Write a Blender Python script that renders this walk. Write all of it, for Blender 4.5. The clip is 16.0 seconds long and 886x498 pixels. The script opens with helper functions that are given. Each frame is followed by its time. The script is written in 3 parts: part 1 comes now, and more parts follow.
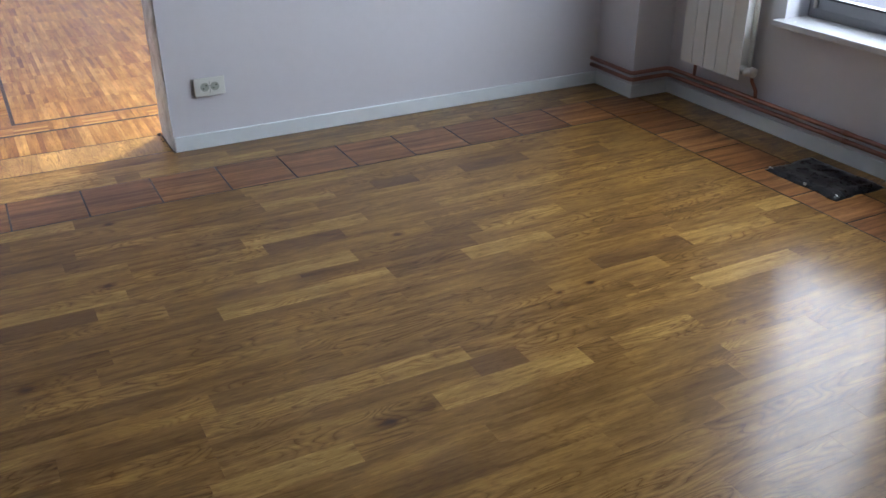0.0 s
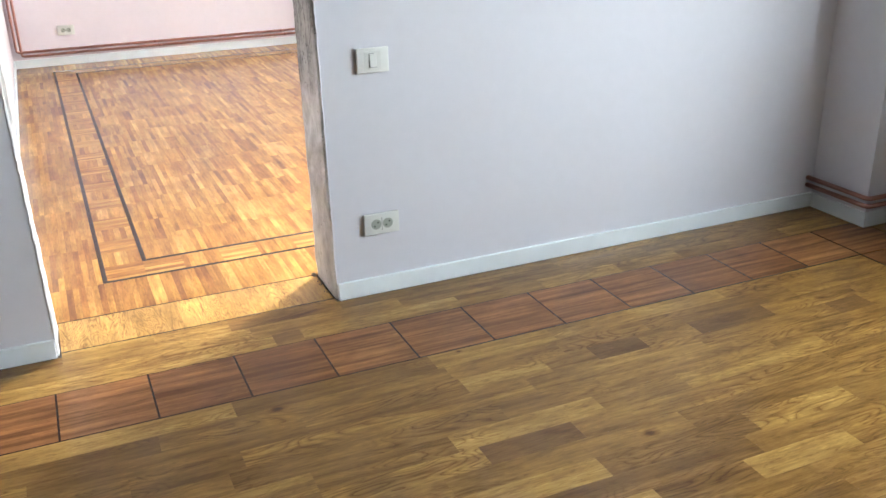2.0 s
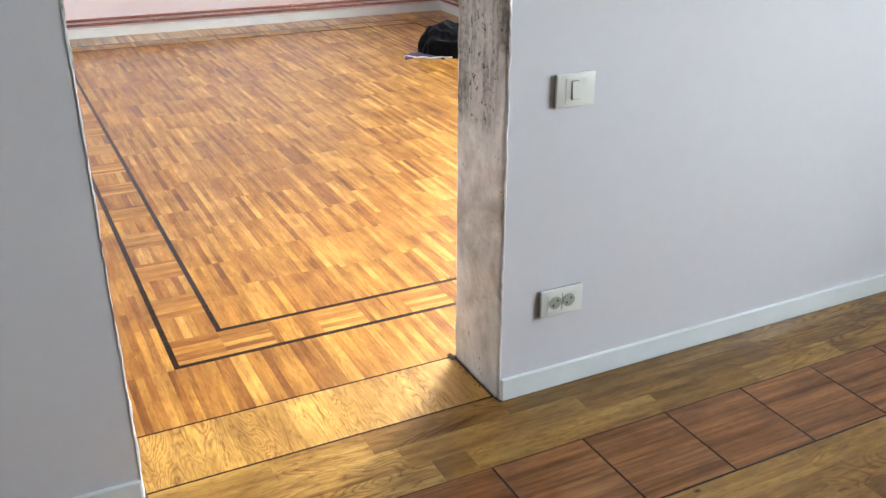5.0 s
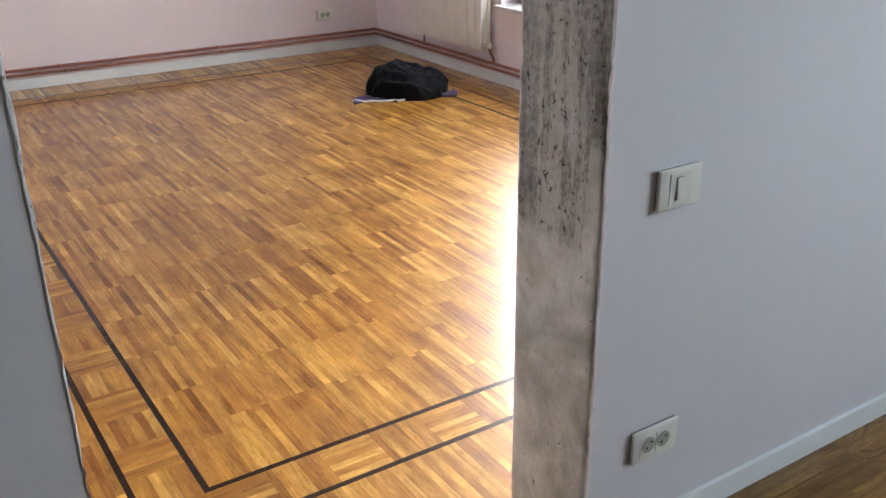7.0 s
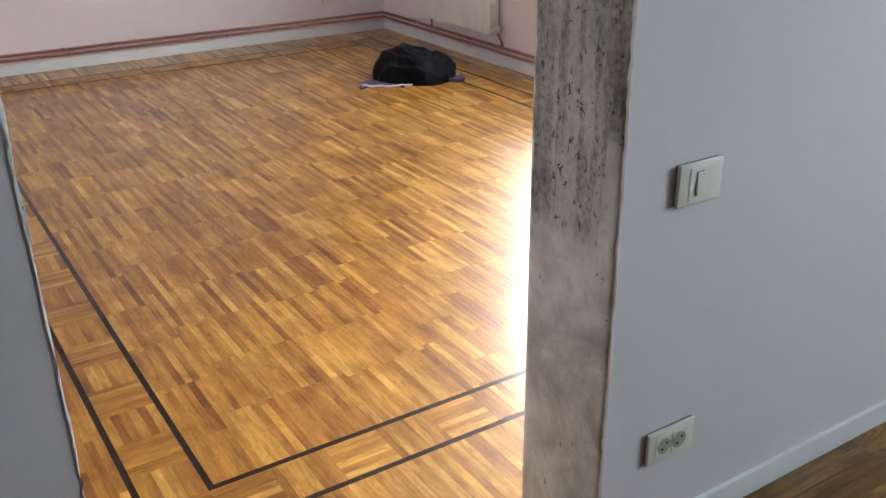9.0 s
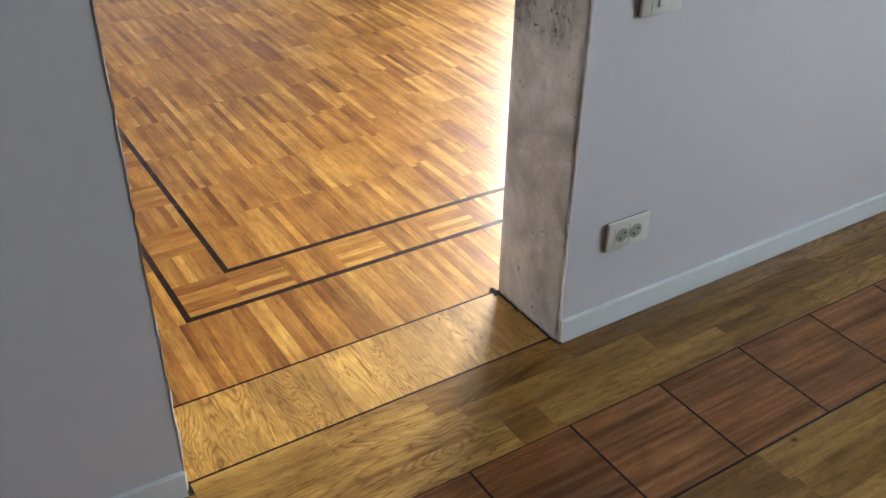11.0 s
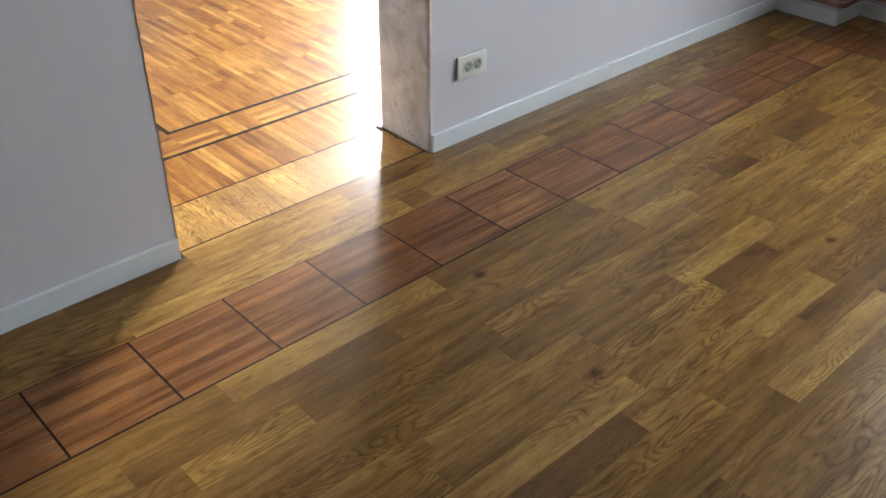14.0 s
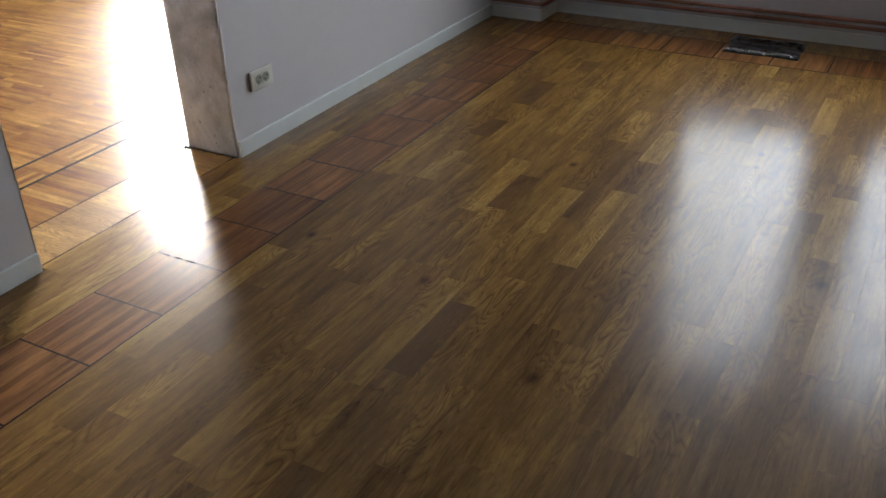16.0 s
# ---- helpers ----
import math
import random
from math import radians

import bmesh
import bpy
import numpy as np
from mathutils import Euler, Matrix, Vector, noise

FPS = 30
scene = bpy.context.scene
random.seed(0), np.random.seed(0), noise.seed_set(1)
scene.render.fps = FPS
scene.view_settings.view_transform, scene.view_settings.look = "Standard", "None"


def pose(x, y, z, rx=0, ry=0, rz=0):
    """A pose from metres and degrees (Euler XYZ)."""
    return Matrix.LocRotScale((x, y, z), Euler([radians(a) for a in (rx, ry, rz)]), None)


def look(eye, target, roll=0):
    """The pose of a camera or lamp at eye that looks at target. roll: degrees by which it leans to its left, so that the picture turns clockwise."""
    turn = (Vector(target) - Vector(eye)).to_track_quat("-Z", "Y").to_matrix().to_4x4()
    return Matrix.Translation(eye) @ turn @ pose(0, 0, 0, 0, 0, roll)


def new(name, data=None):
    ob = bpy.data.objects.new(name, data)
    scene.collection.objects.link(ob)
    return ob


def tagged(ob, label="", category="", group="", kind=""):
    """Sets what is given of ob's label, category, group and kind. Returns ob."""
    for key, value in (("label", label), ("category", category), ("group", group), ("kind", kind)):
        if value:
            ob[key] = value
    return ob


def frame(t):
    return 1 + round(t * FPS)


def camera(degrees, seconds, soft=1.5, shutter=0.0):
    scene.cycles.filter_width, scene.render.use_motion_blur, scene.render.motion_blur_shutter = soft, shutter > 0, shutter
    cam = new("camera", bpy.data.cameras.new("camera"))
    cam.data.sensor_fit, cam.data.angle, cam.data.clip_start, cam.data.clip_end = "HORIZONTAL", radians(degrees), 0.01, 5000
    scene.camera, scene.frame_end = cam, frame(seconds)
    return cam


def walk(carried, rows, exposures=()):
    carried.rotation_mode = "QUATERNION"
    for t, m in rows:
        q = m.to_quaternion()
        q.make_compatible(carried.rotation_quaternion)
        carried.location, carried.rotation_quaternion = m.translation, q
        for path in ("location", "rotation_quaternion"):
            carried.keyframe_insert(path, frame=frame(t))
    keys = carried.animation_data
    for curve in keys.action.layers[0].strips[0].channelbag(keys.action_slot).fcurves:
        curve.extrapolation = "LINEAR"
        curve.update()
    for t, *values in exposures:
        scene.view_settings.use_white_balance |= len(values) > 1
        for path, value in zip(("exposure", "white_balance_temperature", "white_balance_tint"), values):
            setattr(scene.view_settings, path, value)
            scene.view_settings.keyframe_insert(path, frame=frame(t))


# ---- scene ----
cam = camera(51.6, 16.0)
PATH = [
    (0, (-0.721, -4.0, 1.475), (0.1, -2.416, 0.57), -0.2),
    (0.5, (-0.83, -3.737, 1.473), (-0.028, -2.104, 0.644), -1.1),
    (1, (-0.909, -3.515, 1.491), (-0.067, -1.897, 0.67), -1.0),
    (1.5, (-0.889, -3.274, 1.461), (-0.134, -1.595, 0.678), -1.8),
    (2, (-0.869, -3.024, 1.479), (-0.138, -1.324, 0.719), -1.4),
    (2.5, (-0.926, -2.845, 1.461), (-0.145, -1.166, 0.706), -0.7),
    (3, (-1.057, -2.635, 1.472), (-0.159, -1.026, 0.692), -1.1),
    (3.5, (-1.117, -2.496, 1.481), (-0.245, -0.887, 0.676), 0.4),
    (4, (-1.119, -2.318, 1.444), (-0.267, -0.696, 0.644), 1.0),
    (4.5, (-1.107, -2.092, 1.458), (-0.322, -0.439, 0.65), 1.0),
    (5, (-1.154, -1.886, 1.476), (-0.324, -0.267, 0.646), 0.6),
    (5.2, (-1.205, -1.792, 1.486), (-0.331, -0.189, 0.669), -0.1),
    (7.5, (-1.128, -1.133, 1.498), (-0.122, 0.402, 0.703), -0.3),
    (8, (-1.116, -1.123, 1.499), (-0.107, 0.41, 0.703), -0.3),
    (10.3, (-1.168, -1.206, 1.492), (-0.239, 0.286, 0.537), 0.2),
    (10.5, (-1.193, -1.25, 1.493), (-0.263, 0.22, 0.506), 0.4),
    (11, (-1.282, -1.406, 1.478), (-0.362, 0.005, 0.399), 1.4),
    (11.5, (-1.346, -1.605, 1.475), (-0.44, -0.19, 0.391), 0.4),
    (12, (-1.419, -1.741, 1.458), (-0.602, -0.315, 0.319), 0.0),
    (12.5, (-1.499, -1.893, 1.433), (-0.756, -0.479, 0.229), 1.5),
    (13, (-1.648, -1.968, 1.449), (-0.769, -0.622, 0.259), 0.9),
    (13.5, (-1.815, -2.037, 1.502), (-0.776, -0.82, 0.302), -0.0),
    (14, (-1.947, -2.133, 1.511), (-0.805, -0.922, 0.403), 0.8),
    (14.5, (-2.096, -2.26, 1.495), (-0.928, -1.06, 0.402), -0.9),
    (15, (-2.264, -2.323, 1.501), (-0.979, -1.174, 0.489), 1.0),
    (15.2, (-2.337, -2.324, 1.514), (-1.001, -1.217, 0.519), 0.1),
    (15.5, (-2.457, -2.348, 1.499), (-1.049, -1.328, 0.512), -1.9),
    (15.7, (-2.517, -2.328, 1.479), (-1.063, -1.374, 0.491), -1.9),
    (16, (-2.576, -2.396, 1.5), (-1.064, -1.539, 0.509), -1.5),
]
EXPOSURES = [(0, 2.5, 6200, 13), (1.0, 2.82, 6100, 11), (2.0, 3.25, 6500, 8), (3.5, 3.25, 6500, 8), (5.2, 2.95, 6700, 9), (7.5, 2.2, 6500, 10), (8.2, 2.2, 6500, 10), (10.5, 2.1, 6600, 10), (11.0, 2.2, 6600, 10),
             (11.5, 2.65, 6700, 9), (13, 2.98, 6700, 11), (13.5, 2.82, 6700, 11), (14.5, 2.65, 6750, 11), (16, 1.87, 6900, 12)]
walk(cam, [(t, look(eye, target, roll)) for t, eye, target, roll in PATH], EXPOSURES)

# light: a bright hazy sky through the windows, with the sun veiled behind cloud
world = bpy.data.worlds.new("sky")
scene.world = world
world.use_nodes = True
sky = world.node_tree.nodes.new("ShaderNodeTexSky")
sky.sky_type, sky.sun_disc = "NISHITA", False
sky.sun_elevation, sky.sun_rotation = radians(24), radians(48)
back = world.node_tree.nodes["Background"]
back.inputs[1].default_value = 0.1
world.node_tree.links.new(sky.outputs[0], back.inputs[0])

sun_data = bpy.data.lights.new("sun", "SUN")
sun_data.energy, sun_data.angle, sun_data.color = 2.0, radians(18), (1.0, 0.96, 0.90)
SUN = Vector((math.cos(radians(24)) * math.cos(radians(42)), math.cos(radians(24)) * math.sin(radians(42)), math.sin(radians(24))))
new("sun", sun_data).matrix_world = look(SUN * 30, (0, 0, 0))

# plan, in metres: the dividing wall's near face is y = 0, its doorway's edge x = 0
DOOR_L, DOOR_H, THICK = -0.990, 2.12, 0.27
X1, X2 = 2.545, 2.665           # window walls of the near and the far room
FAR, LEFT2 = 5.665, -1.09       # far room: end wall and left wall
LEFT1, BACK = -5.4, -6.6        # near room: left wall and wall behind
PIER_X, PIER_Y = 2.305, -0.315
HIGH = 2.72
SILL1, SILL2, TOP = 0.53, 0.54, 2.48
WIN1, WIN2 = (-2.98, -1.04), (2.15, 3.93)


def window_lamp(name, x, y0, y1, z0, z1, watts, colour, dip):
    lamp = bpy.data.lights.new(name, "AREA")
    lamp.shape, lamp.size, lamp.size_y = "RECTANGLE", y1 - y0, z1 - z0
    lamp.energy, lamp.color = watts, colour
    ob = new(name, lamp)
    ob.matrix_world = look((x, (y0 + y1) / 2, (z0 + z1) / 2), (x - 1, (y0 + y1) / 2, (z0 + z1) / 2 - dip))
    return ob


window_lamp("window_light", X1 + 0.45, WIN1[0] - 0.1, WIN1[1] + 0.1, SILL1 + 0.05, TOP + 0.2, 22, (0.82, 0.91, 1.0), 0.1)
window_lamp("window_light", X2 + 0.45, WIN2[0] - 0.1, WIN2[1] + 0.1, SILL2 + 0.05, TOP + 0.2, 21, (0.90, 0.97, 1.0), 0.25)


# ---- materials ----
class Tree:
    """A node material, written link by link."""

    def __init__(self, name):
        self.material = bpy.data.materials.new(name)
        self.material.use_nodes = True
        self.tree = self.material.node_tree
        self.shader = self.tree.nodes["Principled BSDF"]

    def put(self, socket, value):
        if hasattr(value, "is_output"):
            self.tree.links.new(value, socket)
        elif value is not None:
            socket.default_value = value

    def node(self, kind, *values, **settings):
        n = self.tree.nodes.new("ShaderNode" + kind)
        if kind == "Math":
            n.operation = settings["operation"]
        if kind == "VectorMath":
            n.operation = settings["operation"]
        for socket, value in zip(n.inputs, values):
            self.put(socket, value)
        return n

    def maths(self, operation, *values):
        return self.node("Math", *values, operation=operation).outputs[0]

    def vectors(self, operation, *values):
        return self.node("VectorMath", *values, operation=operation).outputs[0]

    def noise(self, vector, scale, detail=3.0, rough=0.55, distortion=0.0):
        n = self.tree.nodes.new("ShaderNodeTexNoise")
        self.put(n.inputs["Vector"], vector)
        n.inputs["Scale"].default_value = scale
        n.inputs["Detail"].default_value = detail
        n.inputs["Roughness"].default_value = rough
        n.inputs["Distortion"].default_value = distortion
        return n.outputs["Fac"]

    def cells(self, vector, scale, feature="F1"):
        n = self.tree.nodes.new("ShaderNodeTexVoronoi")
        n.feature = feature
        self.put(n.inputs["Vector"], vector)
        n.inputs["Scale"].default_value = scale
        return n.outputs["Distance"]

    def ramp(self, value, *stops):
        n = self.tree.nodes.new("ShaderNodeValToRGB")
        while len(n.color_ramp.elements) < len(stops):
            n.color_ramp.elements.new(0.5)
        for element, (place, colour) in zip(n.color_ramp.elements, stops):
            element.position = place
            element.color = (*colour, 1) if isinstance(colour, tuple) else (colour, colour, colour, 1)
        self.put(n.inputs[0], value)
        return n.outputs[0]

    def mix(self, how, factor, a, b):
        n = self.tree.nodes.new("ShaderNodeMix")
        n.data_type, n.blend_type = "RGBA", how
        self.put(n.inputs[0], factor)
        self.put(n.inputs[6], (*a, 1) if isinstance(a, tuple) else a)
        self.put(n.inputs[7], (*b, 1) if isinstance(b, tuple) else b)
        return n.outputs[2]

    def bump(self, height, strength, distance=0.002, normal=None):
        n = self.tree.nodes.new("ShaderNodeBump")
        n.inputs["Strength"].default_value = strength
        n.inputs["Distance"].default_value = distance
        self.put(n.inputs["Height"], height)
        if normal is not None:
            self.put(n.inputs["Normal"], normal)
        return n.outputs[0]

    def place(self):
        return self.tree.nodes.new("ShaderNodeNewGeometry").outputs["Position"]

    def done(self, colour, rough, normal=None, metal=0.0, ior=1.5):
        self.put(self.shader.inputs["Base Color"], (*colour, 1) if isinstance(colour, tuple) else colour)
        self.put(self.shader.inputs["Roughness"], rough)
        self.put(self.shader.inputs["Metallic"], metal)
        self.shader.inputs["IOR"].default_value = ior
        if normal is not None:
            self.put(self.shader.inputs["Normal"], normal)
        return self.material


KNOTS = ((-0.487, -1.143, 1.0), (-0.784, -1.643, 1.2), (-0.403, -0.648, 0.9), (0.036, -2.233, 1.2), (0.937, -1.864, 0.8), (0.807, -1.873, 0.6), (0.237, -0.562, 0.4), (0.525, -1.235, 0.9))


def wood(name, tones, along="x", island=False, rings=0.5, streaks=0.5, knots=0.0, gloss=0.175, ring_scale=1.0, ior=1.43, coat=1.0, sheen=0.42, sheen_ior=1.26, band=34.0, flecks=0.35, patches=0.0, grain=2.6, force=1.35):
    """Varnished wood; each piece takes its own tone and its own stretch of grain."""
    t = Tree(name)
    if island:
        chance = t.tree.nodes.new("ShaderNodeNewGeometry").outputs["Random Per Island"]
    else:
        chance = t.tree.nodes.new("ShaderNodeObjectInfo").outputs["Random"]
    shift = t.node("CombineXYZ", t.maths("MULTIPLY", chance, 61.0), t.maths("MULTIPLY", chance, 137.0), t.maths("MULTIPLY", chance, 29.0)).outputs[0]
    here = t.vectors("ADD", t.place(), shift)

    def stretched(a, b):
        return t.vectors("MULTIPLY", here, (a, b, 1.0) if along == "x" else (b, a, 1.0))

    fibre = t.noise(stretched(9.0, 210.0), 1.0, 4.0, 0.65)
    streak = t.noise(stretched(grain, band), 1.0, 3.0, 0.6, 0.4)
    streak = t.maths("ADD", 0.5, t.maths("MULTIPLY", t.maths("SUBTRACT", streak, 0.5), force))
    cloud = t.noise(stretched(3.2, 10.0), 1.0, 4.0, 0.62, 0.6)
    field = t.noise(stretched(2.0 * ring_scale, 10.0 * ring_scale), 1.0, 2.0, 0.45, 0.5)
    ring = t.maths("FRACT", t.maths("MULTIPLY", field, 21.0))
    ring = t.maths("ADD", ring, t.maths("MULTIPLY", t.maths("SUBTRACT", fibre, 0.5), 0.5))
    line = t.ramp(ring, (0.0, (0.56, 0.46, 0.36)), (0.10, (0.74, 0.67, 0.58)), (0.22, (0.98, 0.97, 0.95)), (0.6, (1.22, 1.25, 1.28)), (1.0, (0.90, 0.87, 0.83)))
    where = t.ramp(t.noise(stretched(1.3, 5.0), 1.0, 1.0), (0.46, 0.12 * rings), (0.58, rings))
    again = t.maths("FRACT", t.maths("MULTIPLY", chance, 7.31))
    colour = t.ramp(again, *[(k / (len(tones) - 1), tone) for k, tone in enumerate(tones)])
    colour = t.mix("MULTIPLY", where, colour, line)
    colour = t.mix("MULTIPLY", streaks, colour, t.ramp(streak, (0.3, (0.62, 0.54, 0.47)), (0.45, (0.94, 0.92, 0.90)), (0.58, (1.08, 1.09, 1.10)), (0.7, (1.32, 1.36, 1.42))))
    colour = t.mix("MULTIPLY", 0.5, colour, t.ramp(fibre, (0.3, (0.66, 0.60, 0.54)), (0.6, (1.1, 1.1, 1.1))))
    colour = t.mix("MULTIPLY", 0.8, colour, t.ramp(cloud, (0.32, (0.62, 0.56, 0.50)), (0.5, (0.97, 0.96, 0.95)), (0.68, (1.24, 1.27, 1.30))))
    # short pale medullary flecks and dark pores along the grain
    dash = t.noise(stretched(26.0, 105.0), 1.0, 2.0, 0.5, 0.8)
    colour = t.mix("MULTIPLY", flecks, colour, t.ramp(dash, (0.32, (0.50, 0.42, 0.36)), (0.44, 1.0), (0.58, 1.0), (0.70, (1.45, 1.48, 1.5))))
    if patches:
        colour = t.mix("MULTIPLY", patches, colour, t.ramp(t.noise(t.place(), 4.2, 2.0), (0.36, (0.66, 0.56, 0.48)), (0.5, 1.0), (0.64, (1.22, 1.27, 1.3))))
    if knots:
        spot = t.cells(stretched(1.0, 2.6), 1.15)
        colour = t.mix("MULTIPLY", knots, colour, t.ramp(spot, (0.0, (0.10, 0.06, 0.04)), (0.014, (0.22, 0.13, 0.08)), (0.03, (0.75, 0.66, 0.6)), (0.055, 1.0)))
        for kx, ky, size in KNOTS:
            away = t.vectors("MULTIPLY", t.vectors("SUBTRACT", t.place(), (kx, ky, 0.0)), (1.0, 1.7, 0.0))
            n = t.node("VectorMath", away, operation="LENGTH").outputs["Value"]
            n = t.maths("ADD", t.maths("DIVIDE", n, size), t.maths("MULTIPLY", t.maths("SUBTRACT", dash, 0.5), 0.02))
            colour = t.mix("MULTIPLY", knots, colour, t.ramp(n, (0.0, (0.12, 0.07, 0.05)), (0.013, (0.24, 0.15, 0.11)), (0.024, (0.70, 0.60, 0.52)), (0.042, 1.0)))
    wave = t.noise(t.place(), 7.0, 2.0)
    rough = t.maths("ADD", gloss, t.maths("MULTIPLY", t.maths("SUBTRACT", wave, 0.35), 0.09))
    normal = t.bump(fibre, 0.09, 0.0006, t.bump(wave, 0.14, 0.004))
    # varnish: a clear glossy coat over the softer sheen of the wood
    t.shader.inputs["Coat Weight"].default_value = coat
    t.shader.inputs["Coat IOR"].default_value = ior
    t.put(t.shader.inputs["Coat Roughness"], rough)
    t.put(t.shader.inputs["Coat Normal"], normal)
    return t.done(colour, sheen, normal, ior=sheen_ior)


OAK = ((0.267, 0.146, 0.036), (0.214, 0.112, 0.027), (0.245, 0.132, 0.032), (0.185, 0.094, 0.022), (0.298, 0.167, 0.042), (0.223, 0.118, 0.028), (0.236, 0.126, 0.030))
OAK_DARK = ((0.155, 0.077, 0.021), (0.169, 0.084, 0.023), (0.142, 0.070, 0.019))
# for pale boards, and for doorway boards whose window light is painted in
OAK_LIGHT_LIT = ((0.322, 0.184, 0.048), (0.348, 0.204, 0.054), (0.304, 0.172, 0.044))
MIXED = ((0.46, 0.224, 0.042), (0.35, 0.151, 0.028), (0.61, 0.347, 0.082), (0.41, 0.190, 0.036), (0.25, 0.098, 0.019), (0.54, 0.288, 0.058), (0.44, 0.209, 0.039), (0.31, 0.127, 0.024))
RED = ((0.225, 0.094, 0.030), (0.268, 0.120, 0.039), (0.186, 0.075, 0.024), (0.244, 0.104, 0.033))
oak = wood("oak_boards", OAK, "x", rings=1.0, streaks=0.7, knots=0.9, ior=1.34, sheen_ior=1.13)
oak_far = wood("oak_boards_joined", OAK, "x", island=True, rings=1.0, streaks=0.7, knots=0.9, ior=1.34, sheen_ior=1.13)
oak_cross = wood("oak_threshold", ((0.52, 0.300, 0.072), (0.36, 0.190, 0.040), (0.47, 0.265, 0.060), (0.54, 0.318, 0.078)), "y", rings=1.0, streaks=0.4, ring_scale=1.5, ior=1.40, flecks=0.5)
lamella_y = wood("lamella_wood", MIXED, "y", rings=0.25, streaks=0.55, gloss=0.15, ior=1.38, sheen_ior=1.18, flecks=0.35, patches=0.5)
lamella_x = wood("lamella_wood_across", MIXED, "x", rings=0.25, streaks=0.55, gloss=0.15, ior=1.38, sheen_ior=1.18, flecks=0.35, patches=0.5)
lamella_joined = wood("lamella_wood_joined", MIXED, "y", island=True, rings=0.25, streaks=0.55, gloss=0.15, ior=1.38, sheen_ior=1.18, flecks=0.35, patches=0.5)
lamella_joined_x = wood("lamella_wood_joined_across", MIXED, "x", island=True, rings=0.25, streaks=0.55, gloss=0.15, ior=1.38, sheen_ior=1.18, flecks=0.35, patches=0.5)
oak_dark = wood("dark_oak_boards", OAK_DARK, "x", rings=0.5, streaks=0.3, ior=1.34, sheen_ior=1.13)
oak_light_lit = wood("light_and_lit_oak_boards", OAK_LIGHT_LIT, "x", rings=1.0, streaks=0.7, ior=1.34, sheen_ior=1.13, flecks=0.5)
red_wood = wood("red_wood_squares", RED, "x", rings=0.0, streaks=1.0, band=36.0, ior=1.34, sheen_ior=1.13, flecks=0.3, grain=1.2, force=1.6)
wenge = wood("dark_inlay", ((0.024, 0.010, 0.006), (0.030, 0.013, 0.008)), "x", rings=0.1, streaks=0.3, gloss=0.17, ior=1.34, coat=1.0, sheen=0.6, sheen_ior=1.12)


def plaster(name, colour, stain=0.05):
    t = Tree(name)
    p = t.place()
    broad, fine = t.noise(p, 1.3, 3.0), t.noise(p, 140.0, 3.0)
    c = t.mix("MULTIPLY", stain * 2, colour, t.ramp(broad, (0.3, 0.8), (0.7, 1.05)))
    c = t.mix("MULTIPLY", 0.12, c, t.ramp(t.noise(p, 22.0, 4.0), (0.35, 0.85), (0.65, 1.0)))
    return t.done(c, t.maths("ADD", 0.72, t.maths("MULTIPLY", broad, 0.15)), t.bump(fine, 0.12, 0.0015, t.bump(t.noise(p, 9.0, 2.0), 0.1, 0.004)))


